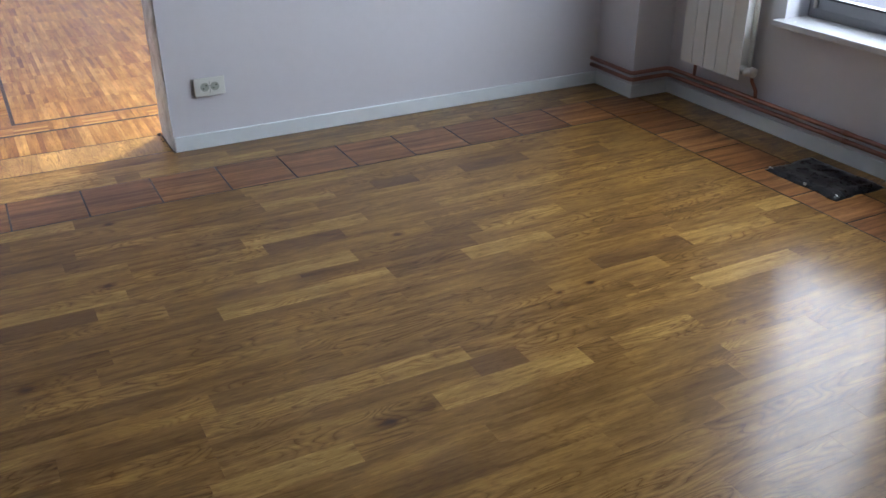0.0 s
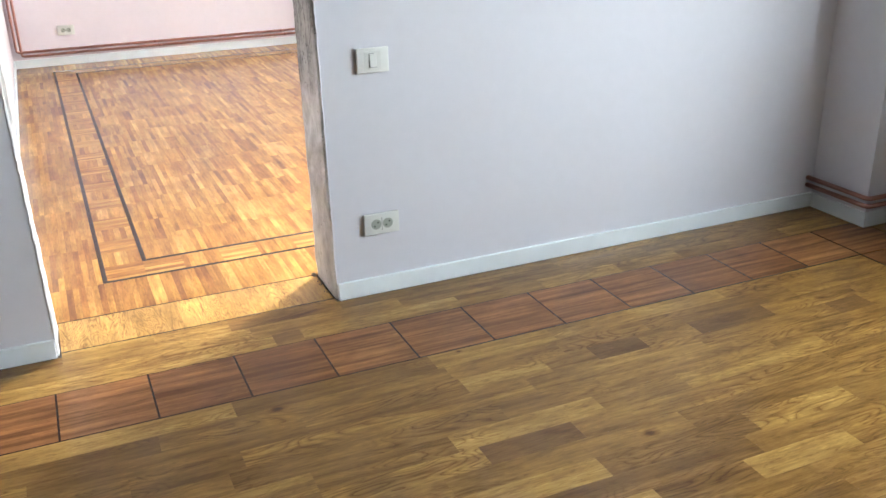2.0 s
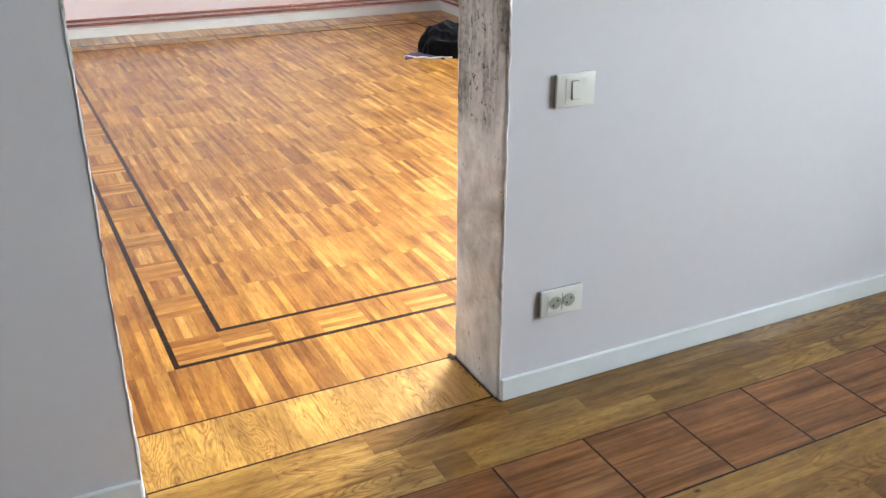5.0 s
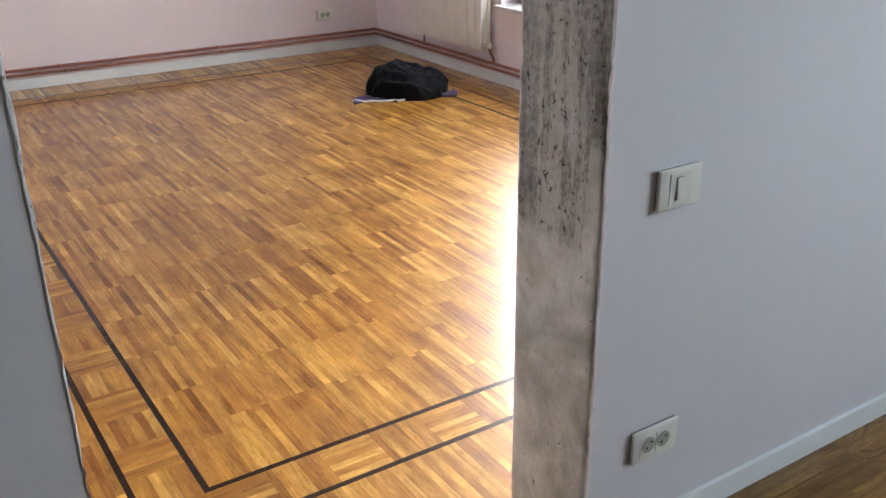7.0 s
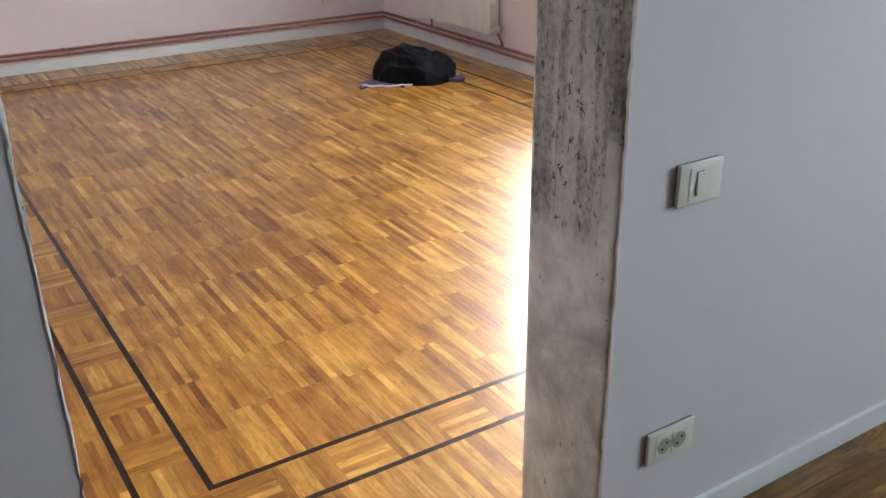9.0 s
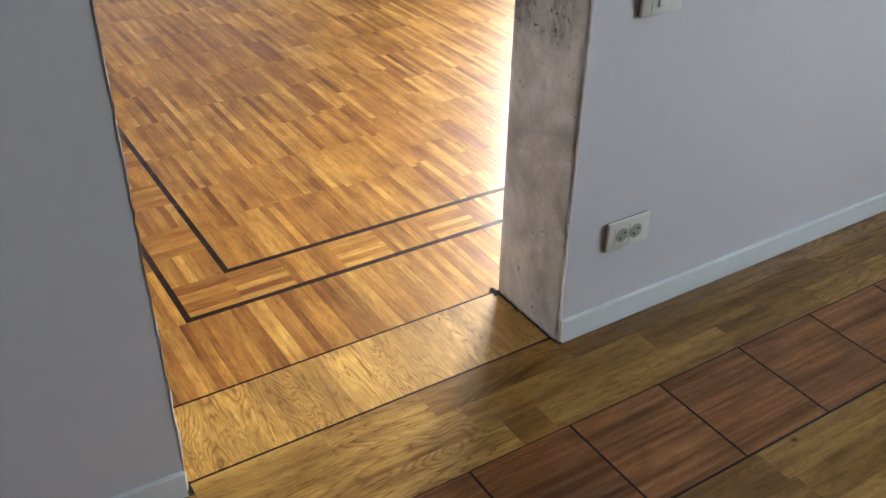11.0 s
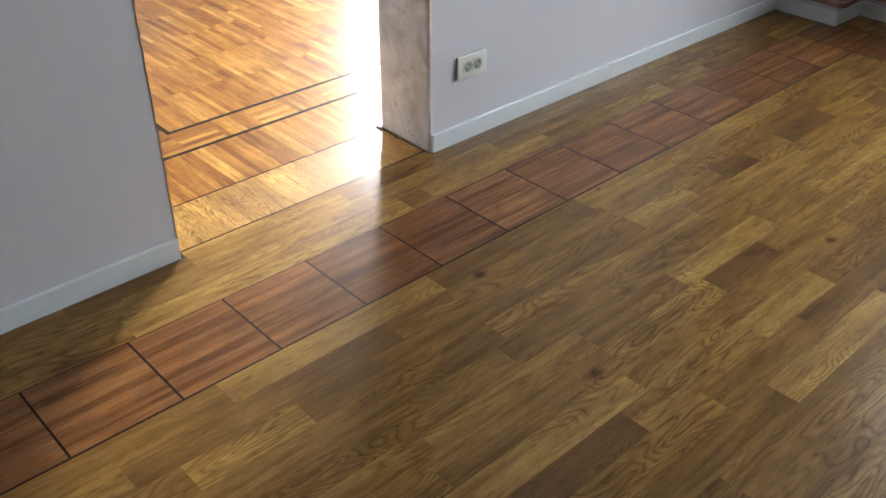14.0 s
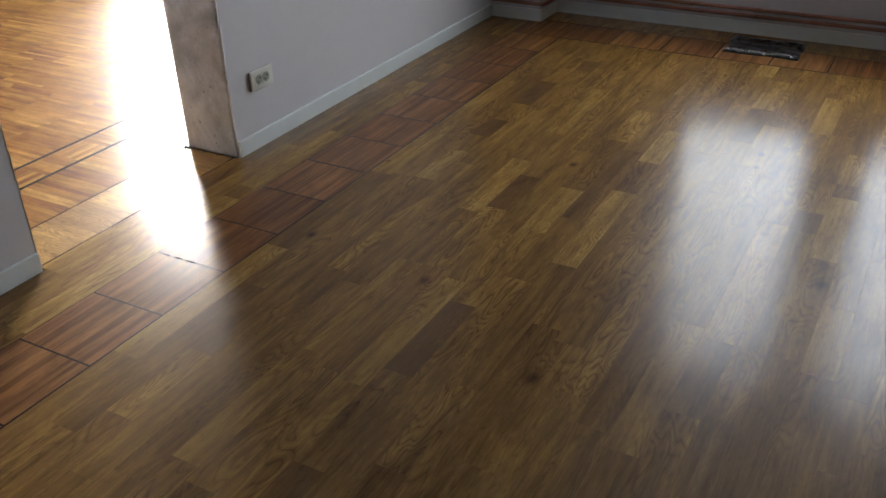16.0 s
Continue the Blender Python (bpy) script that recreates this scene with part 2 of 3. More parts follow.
def concrete():
    """Bare gritty concrete with lime runs; its lower part was smoothed over with filler."""
    t = Tree("bare_concrete")
    p = t.place()
    blotch = t.noise(p, 9.0, 5.0, 0.65, 0.5)
    broad = t.noise(p, 4.5, 3.0, 0.6, 0.8)
    run = t.noise(t.vectors("MULTIPLY", p, (1.0, 22.0, 1.6)), 1.0, 3.0, 0.55, 0.5)
    grit = t.noise(t.vectors("MULTIPLY", p, (1.0, 1.0, 0.7)), 95.0, 3.0, 0.7)
    parts = t.node("SeparateXYZ", p)
    edge = t.maths("ADD", parts.outputs[2], t.maths("MULTIPLY", t.maths("SUBTRACT", blotch, 0.5), 0.16))
    # the filler climbs higher in a band beside the room's plaster
    edge = t.maths("SUBTRACT", edge, t.ramp(t.maths("ADD", parts.outputs[1], t.maths("MULTIPLY", t.maths("SUBTRACT", run, 0.5), 0.08)), (0.035, 0.22), (0.062, 0.0)))
    upper = t.ramp(edge, (0.755, 0.0), (0.785, 1.0))
    smooth = t.ramp(broad, (0.32, (0.40, 0.415, 0.42)), (0.46, (0.54, 0.56, 0.565)), (0.58, (0.66, 0.685, 0.69)), (0.70, (0.74, 0.765, 0.77)))
    smooth = t.mix("MULTIPLY", 0.5, smooth, t.ramp(blotch, (0.36, 0.68), (0.56, 1.08)))
    rough = t.ramp(blotch, (0.30, (0.22, 0.229, 0.23)), (0.45, (0.32, 0.333, 0.334)), (0.58, (0.40, 0.416, 0.417)), (0.72, (0.50, 0.52, 0.522)))
    rough = t.mix("MULTIPLY", 0.7, rough, t.ramp(grit, (0.34, 0.5), (0.5, 1.0), (0.66, 1.3)))
    rough = t.mix("MIX", t.ramp(run, (0.53, 0.0), (0.60, 0.6)), rough, (0.58, 0.60, 0.60))
    rough = t.mix("MULTIPLY", 0.8, rough, t.ramp(run, (0.36, (0.62, 0.58, 0.54)), (0.46, 1.0)))
    c = t.mix("MIX", upper, smooth, rough)
    c = t.mix("MULTIPLY", 0.25, c, t.ramp(grit, (0.3, 0.6), (0.6, 1.1)))
    hole = t.noise(t.vectors("MULTIPLY", p, (1.0, 1.0, 0.62)), 62.0, 2.0, 0.6, 1.2)
    pits = t.ramp(t.maths("SUBTRACT", hole, t.maths("MULTIPLY", upper, 0.035)), (0.29, 0.0), (0.345, 1.0))
    few = t.noise(p, 11.0, 3.0)
    some = t.ramp(t.maths("ADD", few, t.maths("MULTIPLY", upper, 0.14)), (0.47, 0.0), (0.56, 1.0))
    c = t.mix("MULTIPLY", some, c, t.ramp(pits, (0.0, 0.22), (1.0, 1.0)))
    return t.done(c, 0.9, t.bump(pits, 0.7, 0.004, t.bump(t.maths("MULTIPLY", grit, t.maths("ADD", 0.2, upper)), 0.35, 0.003)))


def plain(name, colour, rough, metal=0.0, grain=60.0, amount=0.15, relief=0.05, ior=1.5):
    t = Tree(name)
    p = t.place()
    n = t.noise(p, grain, 4.0)
    c = t.mix("MULTIPLY", 1.0, colour, t.ramp(t.noise(p, grain * 0.12, 3.0), (0.3, 1.0 - amount), (0.7, 1.0)))
    return t.done(c, t.maths("ADD", rough, t.maths("MULTIPLY", t.maths("SUBTRACT", n, 0.5), 0.12)), t.bump(n, relief, 0.002), metal, ior)


def glass():
    t = Tree("window_glass")
    t.shader.inputs["Transmission Weight"].default_value = 1.0
    return t.done((0.97, 0.99, 0.98), 0.0, ior=1.45)


wall_paint = plaster("lilac_white_paint", (0.725, 0.722, 0.762))
# near-black paint for walls out of view, so that they bounce little light
bounce_cut_paint = plaster("bounce_cut_paint", (0.13, 0.115, 0.10))
far_paint = plaster("pale_pink_white_paint", (0.84, 0.765, 0.805))
# mid grey in place of ceiling white, to weaken light bounced from above
ceiling_paint = plaster("greyed_ceiling_paint", (0.50, 0.50, 0.50))
board_paint = plain("white_baseboard_lacquer", (0.84, 0.90, 0.92), 0.35, amount=0.06)
bare = concrete()
screed = plain("dark_joint_filler", (0.045, 0.028, 0.018), 0.7)
copper = plain("copper_pipe", (0.50, 0.25, 0.20), 0.36, 0.8, 30.0, 0.4)
brass = plain("nickel_valve", (0.55, 0.53, 0.48), 0.3, 1.0)
enamel = plain("white_radiator_enamel", (0.80, 0.795, 0.75), 0.3, amount=0.05)
cream = plain("cream_plastic", (0.80, 0.81, 0.765), 0.35, amount=0.05)
grey_face = plain("grey_green_plastic", (0.40, 0.43, 0.37), 0.45, amount=0.08)
hole_dark = plain("dark_hole", (0.02, 0.02, 0.02), 0.7)
side_grey = plain("grey_plastic_edge", (0.22, 0.22, 0.22), 0.6)
pvc = plain("grey_window_lacquer", (0.27, 0.27, 0.285), 0.3, amount=0.05)
gasket = plain("black_rubber", (0.03, 0.03, 0.035), 0.6)
stone = plain("white_marble_sill", (0.74, 0.75, 0.77), 0.25, amount=0.2, grain=20.0)
pane_glass = glass()
black_cloth = plain("black_fabric", (0.005, 0.006, 0.009), 0.7, grain=90.0, amount=0.4, relief=0.25, ior=1.22)
black_film = plain("black_plastic_film", (0.012, 0.012, 0.014), 0.28, grain=40.0, amount=0.3, relief=0.25)
purple_cloth = plain("purple_fabric", (0.10, 0.075, 0.17), 0.8, grain=90.0, amount=0.4, relief=0.3)
white_trim = plain("white_fabric_edging", (0.72, 0.71, 0.70), 0.8, grain=90.0, relief=0.2)
grime = plain("mortar_grime", (0.11, 0.095, 0.08), 0.9)


# ---- building helpers ----
def put_mesh(name, bm, material, parent=None, label="", smooth=False):
    data = bpy.data.meshes.new(name)
    bmesh.ops.recalc_face_normals(bm, faces=bm.faces)
    bm.to_mesh(data)
    bm.free()
    data.materials.append(material)
    if smooth:
        data.shade_smooth()
    ob = new(name, data)
    if parent is not None:
        ob.parent = parent
    if label:
        ob["label"] = label
    return ob


def part(name, bm, material, parent, label="", smooth=False):
    return put_mesh(name, bm, material, parent, label, smooth)


def thing(name, label, category, place=(0, 0, 0), group=""):
    ob = new(name)
    ob.location = place
    ob.empty_display_size = 0.1
    return tagged(ob, label, category, group)


def box(bm, x0, x1, y0, y1, z0, z1, bevel=0.0, segments=2):
    made = bmesh.ops.create_cube(bm, size=1.0, matrix=Matrix.Translation(((x0 + x1) / 2, (y0 + y1) / 2, (z0 + z1) / 2)) @ Matrix.Diagonal((x1 - x0, y1 - y0, z1 - z0, 1)))
    if bevel:
        edges = {e for v in made["verts"] for e in v.link_edges}
        bmesh.ops.bevel(bm, geom=list(edges), offset=bevel, segments=segments, affect="EDGES", profile=0.6)
    return bm


def boxes(*all_boxes, bevel=0.0):
    bm = bmesh.new()
    for b in all_boxes:
        box(bm, *b, bevel=bevel)
    return bm


def disc(bm, place, axis, radius, depth, segments=24):
    """A round plug that sticks out along -axis."""
    turn = Vector((0, 0, 1)).rotation_difference(Vector(axis)).to_matrix().to_4x4()
    bmesh.ops.create_cone(bm, cap_ends=True, segments=segments, radius1=radius, radius2=radius, depth=depth, matrix=Matrix.Translation(place) @ turn)
    return bm


def tube(points, radius, sides=12):
    """A round pipe along a line of points, mitred and closed."""
    bm = bmesh.new()
    points = [Vector(p) for p in points]
    rings = []
    for k, p in enumerate(points):
        a = (p - points[k - 1]).normalized() if k else (points[1] - p).normalized()
        b = (points[k + 1] - p).normalized() if k + 1 < len(points) else a
        mid = (a + b).normalized()
        side = mid.cross(Vector((0, 0, 1)))
        side = side.normalized() if side.length > 0.1 else Vector((1, 0, 0))
        up = side.cross(mid).normalized()
        widen = 1 / max(0.4, math.cos(a.angle(b) / 2))
        bent = (b - a)
        ring = []
        for n in range(sides):
            w = 2 * math.pi * n / sides
            off = side * math.cos(w) * radius + up * math.sin(w) * radius
            if bent.length > 0.01:
                d = bent.normalized()
                off += d * off.dot(d) * (widen - 1)
            ring.append(bm.verts.new(p + off))
        rings.append(ring)
    for r, s in zip(rings, rings[1:]):
        for n in range(sides):
            bm.faces.new((r[n], r[(n + 1) % sides], s[(n + 1) % sides], s[n]))
    bm.faces.new(rings[0][::-1])
    bm.faces.new(rings[-1])
    return bm


def rounded(points, radius, steps=4):
    """The same line with its corners rounded."""
    points = [Vector(p) for p in points]
    out = [points[0]]
    for a, b, c in zip(points, points[1:], points[2:]):
        p, q = b + (a - b).normalized() * radius, b + (c - b).normalized() * radius
        for k in range(steps + 1):
            s = k / steps
            out.append(p * (1 - s) ** 2 + b * 2 * s * (1 - s) + q * s * s)
    return out + [points[-1]]


def setting(name, label, category, bm, material):
    return tagged(put_mesh(name, bm, material), label, category, kind="structure")


# ---- walls, ceiling ----
LEAN = 0.009   # the doorway's edges lean a little
wall_north = setting("wall_north", "lilac-white painted dividing wall with an open doorway", "wall", boxes(
    (LEFT1, DOOR_L, 0, THICK, -0.1, HIGH), (0, X1 + 0.5, 0, THICK, -0.1, HIGH), (DOOR_L - LEAN * DOOR_H, -LEAN * DOOR_H, 0, THICK, DOOR_H, HIGH)), wall_paint)
for v in wall_north.data.vertices:
    if abs(v.co.x) < 0.001 or abs(v.co.x - DOOR_L) < 0.001:
        v.co.x -= LEAN * v.co.z


def window_wall(name, label, x, y0, y1, win, sill, material):
    return setting(name, label, "wall", boxes(
        (x, x + 0.38, y0, win[0], -0.1, HIGH), (x, x + 0.38, win[1], y1, -0.1, HIGH),
        (x, x + 0.38, win[0], win[1], -0.1, sill), (x, x + 0.38, win[0], win[1], TOP, HIGH)), material)


wall_east_1 = window_wall("wall_east_1", "lilac-white painted outer wall under a window", X1, BACK - 0.2, 0, WIN1, SILL1, wall_paint)
wall_east_2 = window_wall("wall_east_2", "pale pinkish-white outer wall under a window", X2, THICK, FAR + 0.2, WIN2, SILL2, far_paint)
# added out of view, only to shade the near window from the sun
setting("wall_outer", "added unseen wall that keeps the sun off the near window", "wall", boxes((X1 + 0.381, X1 + 4.6, -0.8, -0.6, -0.1, 7.5)), far_paint)
pier = setting("wall_pier", "painted square pier in the room's corner", "pier", boxes((PIER_X, X1, PIER_Y, 0, -0.1, HIGH)), wall_paint)
setting("wall_far", "pale pinkish-white end wall", "wall", boxes((LEFT2 - 0.2, X2, FAR, FAR + 0.2, -0.1, HIGH)), far_paint)
setting("wall_west_2", "pale pinkish-white side wall", "wall", boxes((LEFT2 - 0.2, LEFT2, THICK, FAR, -0.1, HIGH)), far_paint)
# two walls out of view, kept dark so the floor's left side stays dim
setting("wall_west_1", "unseen side wall, darkened to cut bounce light", "wall", boxes((LEFT1 - 0.2, LEFT1, BACK, THICK, -0.1, HIGH)), bounce_cut_paint)
setting("wall_south", "unseen back wall, darkened to cut bounce light", "wall", boxes((LEFT1 - 0.2, X1, BACK - 0.2, BACK, -0.1, HIGH)), bounce_cut_paint)
setting("ceiling", "unseen ceiling over both rooms, greyed to cut bounce light", "ceiling", boxes((LEFT1 - 0.2, 3.1, BACK - 0.2, FAR + 0.2, HIGH, HIGH + 0.15)), ceiling_paint)


def jamb(name, x, side, label):
    """Bare concrete side of the doorway: an uneven sheet with ragged edges."""
    bm = bmesh.new()
    ny, nz = 26, 190
    y0, y1 = 0.005, THICK - 0.005
    grid = []
    for k in range(nz + 1):
        z = DOOR_H * k / nz
        row = []
        for n in range(ny + 1):
            y = y0 + (y1 - y0) * n / ny
            rough = noise.fractal(Vector((y * 18, z * 11, side * 3.0)), 0.7, 2.2, 4) * 0.0035 + noise.noise(Vector((y * 7, z * 3, 5 + side))) * 0.004
            rag = 0.0
            if n in (0, ny):
                rag = abs(noise.fractal(Vector((n * 0.37, z * 17.3, side)), 0.6, 2.1, 4)) * 0.005
            out = 0.007 + rough - (0.004 if n in (0, ny) else 0.0)
            row.append(bm.verts.new((x - LEAN * z - side * max(0.0015, out), y + (rag if n == 0 else -rag), z)))
        grid.append(row)
    for a, b in zip(grid, grid[1:]):
        for n in range(ny):
            bm.faces.new((a[n], a[n + 1], b[n + 1], b[n]))
    rim = [e for e in bm.edges if e.is_boundary]
    pulled = bmesh.ops.extrude_edge_only(bm, edges=rim)
    for v in [v for v in pulled["geom"] if isinstance(v, bmesh.types.BMVert)]:
        v.co.x = x - LEAN * v.co.z + side * 0.004
    return part(name, bm, bare, wall_north, label, True)


jamb("door_jamb", 0, 1, "bare grey pitted concrete edge of the doorway")
jamb("door_jamb", DOOR_L, -1, "bare concrete edge of the doorway")


def plaster_edge(x, side, y, deep):
    """Broken edge of the wall's plaster coat along the doorway."""
    bm = bmesh.new()
    last = None
    for k in range(161):
        z = 0.064 + (DOOR_H - 0.064) * k / 160
        out = 0.0016 + 0.0045 * abs(noise.fractal(Vector((x, z * 21, deep * 50)), 0.6, 2.2, 4))
        lean = LEAN * z
        ring = [bm.verts.new((x - lean + side * 0.002, y + (0.0035 if deep > 0 else -0.0035), z)), bm.verts.new((x - lean - side * out, y, z)), bm.verts.new((x - lean - side * out * 0.9, y + deep * (0.7 + 0.5 * noise.noise(Vector((z * 30, 1, x)))), z)), bm.verts.new((x - lean + side * 0.003, y + deep, z))]
        if last:
            for n in range(3):
                bm.faces.new((last[n], last[n + 1], ring[n + 1], ring[n]))
        last = ring
    return part("plaster_edge", bm, wall_paint, wall_north, "broken white plaster edge")


plaster_edge(0, 1, -0.0025, 0.013)
plaster_edge(DOOR_L, -1, -0.0025, 0.015)
plaster_edge(DOOR_L, -1, THICK + 0.0025, -0.015)


# ---- baseboards ----
BH, BT = 0.068, 0.013


def baseboard(x0, x1, y0, y1, height=BH):
    ob = put_mesh("baseboard", boxes((x0, x1, y0, y1, 0.0005, height), bevel=0.002), board_paint)
    return tagged(ob, "white lacquered baseboard along the foot of the wall", "baseboard", kind="structure")


baseboard(0.001, PIER_X, -BT, 0)
baseboard(LEFT1, DOOR_L - 0.002, -BT, 0)
baseboard(PIER_X - BT, PIER_X, PIER_Y - BT, -BT - 0.001)
baseboard(PIER_X + 0.001, X1 - BT, PIER_Y - BT, PIER_Y)
baseboard(X1 - BT, X1, BACK, PIER_Y)
baseboard(LEFT2 + BT, X2, FAR - BT, FAR, 0.07)
baseboard(X2 - BT, X2, THICK, FAR - BT - 0.001, 0.07)
baseboard(LEFT2, LEFT2 + BT, THICK, FAR, 0.07)
baseboard(LEFT1, LEFT1 + BT, BACK, -BT - 0.001)


# ---- windows ----
def window(name, x, win, sill, post):
    """Window of two sashes, set back in its opening, with an inner stone sill."""
    y0, y1 = win
    base = tagged(new(name), "grey-framed double window with a pale stone sill", "window", kind="structure")
    fx0, fx1, f = x + 0.14, x + 0.205, 0.04
    part("window_frame", boxes((fx0, fx1, y0, y1, sill, sill + f), (fx0, fx1, y0, y1, TOP - f, TOP), (fx0, fx1, y0, y0 + f, sill + f, TOP - f), (fx0, fx1, y1 - f, y1, sill + f, TOP - f),
         (fx0, fx1, (y0 + y1) / 2 - post, (y0 + y1) / 2 + post, sill + f, TOP - f)), pvc, base)
    mid = (y0 + y1) / 2
    for a, b in ((y0 + f, mid - post), (mid + post, y1 - f)):
        s = 0.05
        a, b, c, d = a + 0.003, b - 0.003, sill + f + 0.003, TOP - f - 0.003
        sash = part("sash", boxes((fx0 - 0.022, fx1 - 0.01, a, b, c, c + s), (fx0 - 0.022, fx1 - 0.01, a, b, d - s, d), (fx0 - 0.022, fx1 - 0.01, a, a + s, c + s, d - s), (fx0 - 0.022, fx1 - 0.01, b - s, b, c + s, d - s), bevel=0.004), pvc, base)
        part("gasket", boxes((fx0 - 0.0225, fx0 - 0.018, a + s, b - s, c + s, c + s + 0.008), (fx0 - 0.0225, fx0 - 0.018, a + s, b - s, d - s - 0.008, d - s)), gasket, sash, "black rubber seal")
        pane = part("pane", boxes((fx0 + 0.01, fx0 + 0.016, a + s - 0.004, b - s + 0.004, c + s - 0.004, d - s + 0.004)), pane_glass, sash, "clear glass")
        pane.visible_shadow = False
    hinge = bmesh.new()
    disc(hinge, (fx0 - 0.03, y1 - f - 0.02, sill + f + 0.035), (0, 0, 1), 0.009, 0.05, 12)
    disc(hinge, (fx0 - 0.03, y1 - f - 0.02, TOP - f - 0.06), (0, 0, 1), 0.009, 0.05, 12)
    part("hinge", hinge, brass, base, "grey metal hinge")
    part("window_sill", boxes((x - 0.06, fx0 - 0.001, y0 - 0.015, y1 + 0.015, sill - 0.026, sill + 0.002), bevel=0.004), stone, base, "pale stone inner sill")
    return base


window("window_1", X1, WIN1, SILL1, 0.12)
window("window_2", X2, WIN2, SILL2, 0.05)


# ---- heating ----
PIPE_R = 0.0105


def heating_pipe(points, label, group):
    base = thing("heating_pipe", label, "pipe", points[0], group)
    line = rounded(points, 0.03)
    here = Matrix.Translation(-Vector(points[0]))
    bm = tube(line, PIPE_R)
    bm.transform(here)
    part("tube", bm, copper, base, "", True)
    for a, b in zip(points, points[1:]):
        a, b = Vector(a), Vector(b)
        length = (b - a).length
        if length < 1.2:
            continue
        for k in range(1, int(length / 1.15) + 1):
            p = a + (b - a) * (k * 1.15 / length)
            d = (b - a).normalized() * 0.016
            sleeve = tube([p - d, p + d], PIPE_R + 0.0018)
            sleeve.transform(here)
            part("sleeve", sleeve, copper, base, "soldered copper sleeve", True)
    return base


for z in (0.108, 0.143):
    o = 0.026 + PIPE_R
    heating_pipe([(PIER_X - o, -0.001, z), (PIER_X - o, PIER_Y - o, z), (X1 - o, PIER_Y - o, z), (X1 - o, BACK + 0.01, z)],
                 "copper heating pipe running above the baseboard", "pipes along the near room's wall")
for k, z in enumerate((0.105, 0.140)):
    o = 0.026 + PIPE_R
    heating_pipe([(LEFT2 + 0.04 + 0.035 * (1 - k), FAR - o, HIGH - 0.01), (LEFT2 + 0.04 + 0.035 * (1 - k), FAR - o, z), (X2 - o, FAR - o, z), (X2 - o, THICK + 0.01, z)],
                 "copper heating pipe with a riser in the corner", "pipes along the far room's wall")


def radiator_section():
    """One aluminium column, narrow at the sides, with a flat front face."""
    bm = bmesh.new()
    w, d, h = 0.0785, 0.085, 0.585
    box(bm, -d / 2, d / 2 - 0.012, -0.014, 0.014, 0.012, h - 0.012, bevel=0.003)
    box(bm, -d / 2, -d / 2 + 0.007, -w / 2, w / 2, 0.0, h, bevel=0.0032)
    box(bm, d / 2 - 0.014, d / 2 - 0.008, -w / 2, w / 2, 0.02, h - 0.03, bevel=0.0025)
    for z in (0.04, h - 0.045):
        disc(bm, (0, 0, z), (0, 1, 0), 0.021, 0.0798, 14)
    for z in (h - 0.004, h - 0.02):
        box(bm, -d / 2 + 0.004, d / 2 - 0.01, -w / 2, w / 2, z - 0.003, z, bevel=0.001)
    return bm


def radiator(x, y_far, count, z, wall_x, label):
    """Columns side by side, a valve below at the near end and its feed pipe."""
    pitch = 0.0815
    base = thing("radiator", label, "radiator", (x, y_far, z))
    first = part("column", radiator_section(), enamel, base)
    first.location = (0, -pitch / 2, 0)
    for k in range(1, count):
        other = new("column", first.data)
        other.parent, other.location = base, (0, -pitch * (k + 0.5), 0)
    end = -pitch * count
    bm = bmesh.new()
    disc(bm, (0, end - 0.016, 0.04), (0, 1, 0), 0.017, 0.036, 14)
    disc(bm, (0, end - 0.040, 0.04), (0, 1, 0), 0.024, 0.022, 16)
    disc(bm, (-0.022, end - 0.036, 0.04), (1, 0, 0), 0.014, 0.036, 14)
    part("valve", bm, enamel, base, "white lockshield valve", True)
    drop = tube(rounded([(0.0, end - 0.04, 0.03), (0.004, end - 0.042, 0.0), (wall_x - x - 0.042, end - 0.046, -0.05), (wall_x - x - 0.037, end - 0.046, 0.143 - z)], 0.008), 0.0085)
    part("feed_pipe", drop, copper, base, "thin copper feed pipe", True)
    tail = tube([(wall_x - x - 0.037, -0.03, 0.143 - z), (wall_x - x - 0.037, -0.03, 0.03)], 0.0085)
    part("feed_pipe", tail, copper, base, "thin copper feed pipe", True)
    for y in (-0.12, end + 0.09):
        for z in (0.1, 0.5):
            part("bracket", boxes((0.03, wall_x - x, y, y + 0.03, z, z + 0.02)), enamel, base)
    return base


radiator(X1 - 0.075, -0.52, 5, 0.236, X1, "small white aluminium column radiator hung between pier and window")
radiator(X2 - 0.075, 4.895, 11, 0.228, X2, "white aluminium column radiator hung beside the window")


# ---- switch and sockets ----
def wall_plate(name, label, category, place, width, height, turn=0, group=""):
    """A rounded plate standing on a wall that faces -y."""
    base = thing(name, label, category, place, group)
    base.rotation_euler = (0, 0, radians(turn))
    part("back_box", boxes((-width / 2 + 0.002, width / 2 - 0.002, -0.010, 0, -height / 2 + 0.002, height / 2 - 0.002), bevel=0.0015), side_grey, base, "grey shadowed back of the plate")
    bm = boxes((-width / 2, width / 2, -0.0175, -0.0095, -height / 2, height / 2), bevel=0.0035)
    part("cover", bm, cream, base, "", True)
    return base


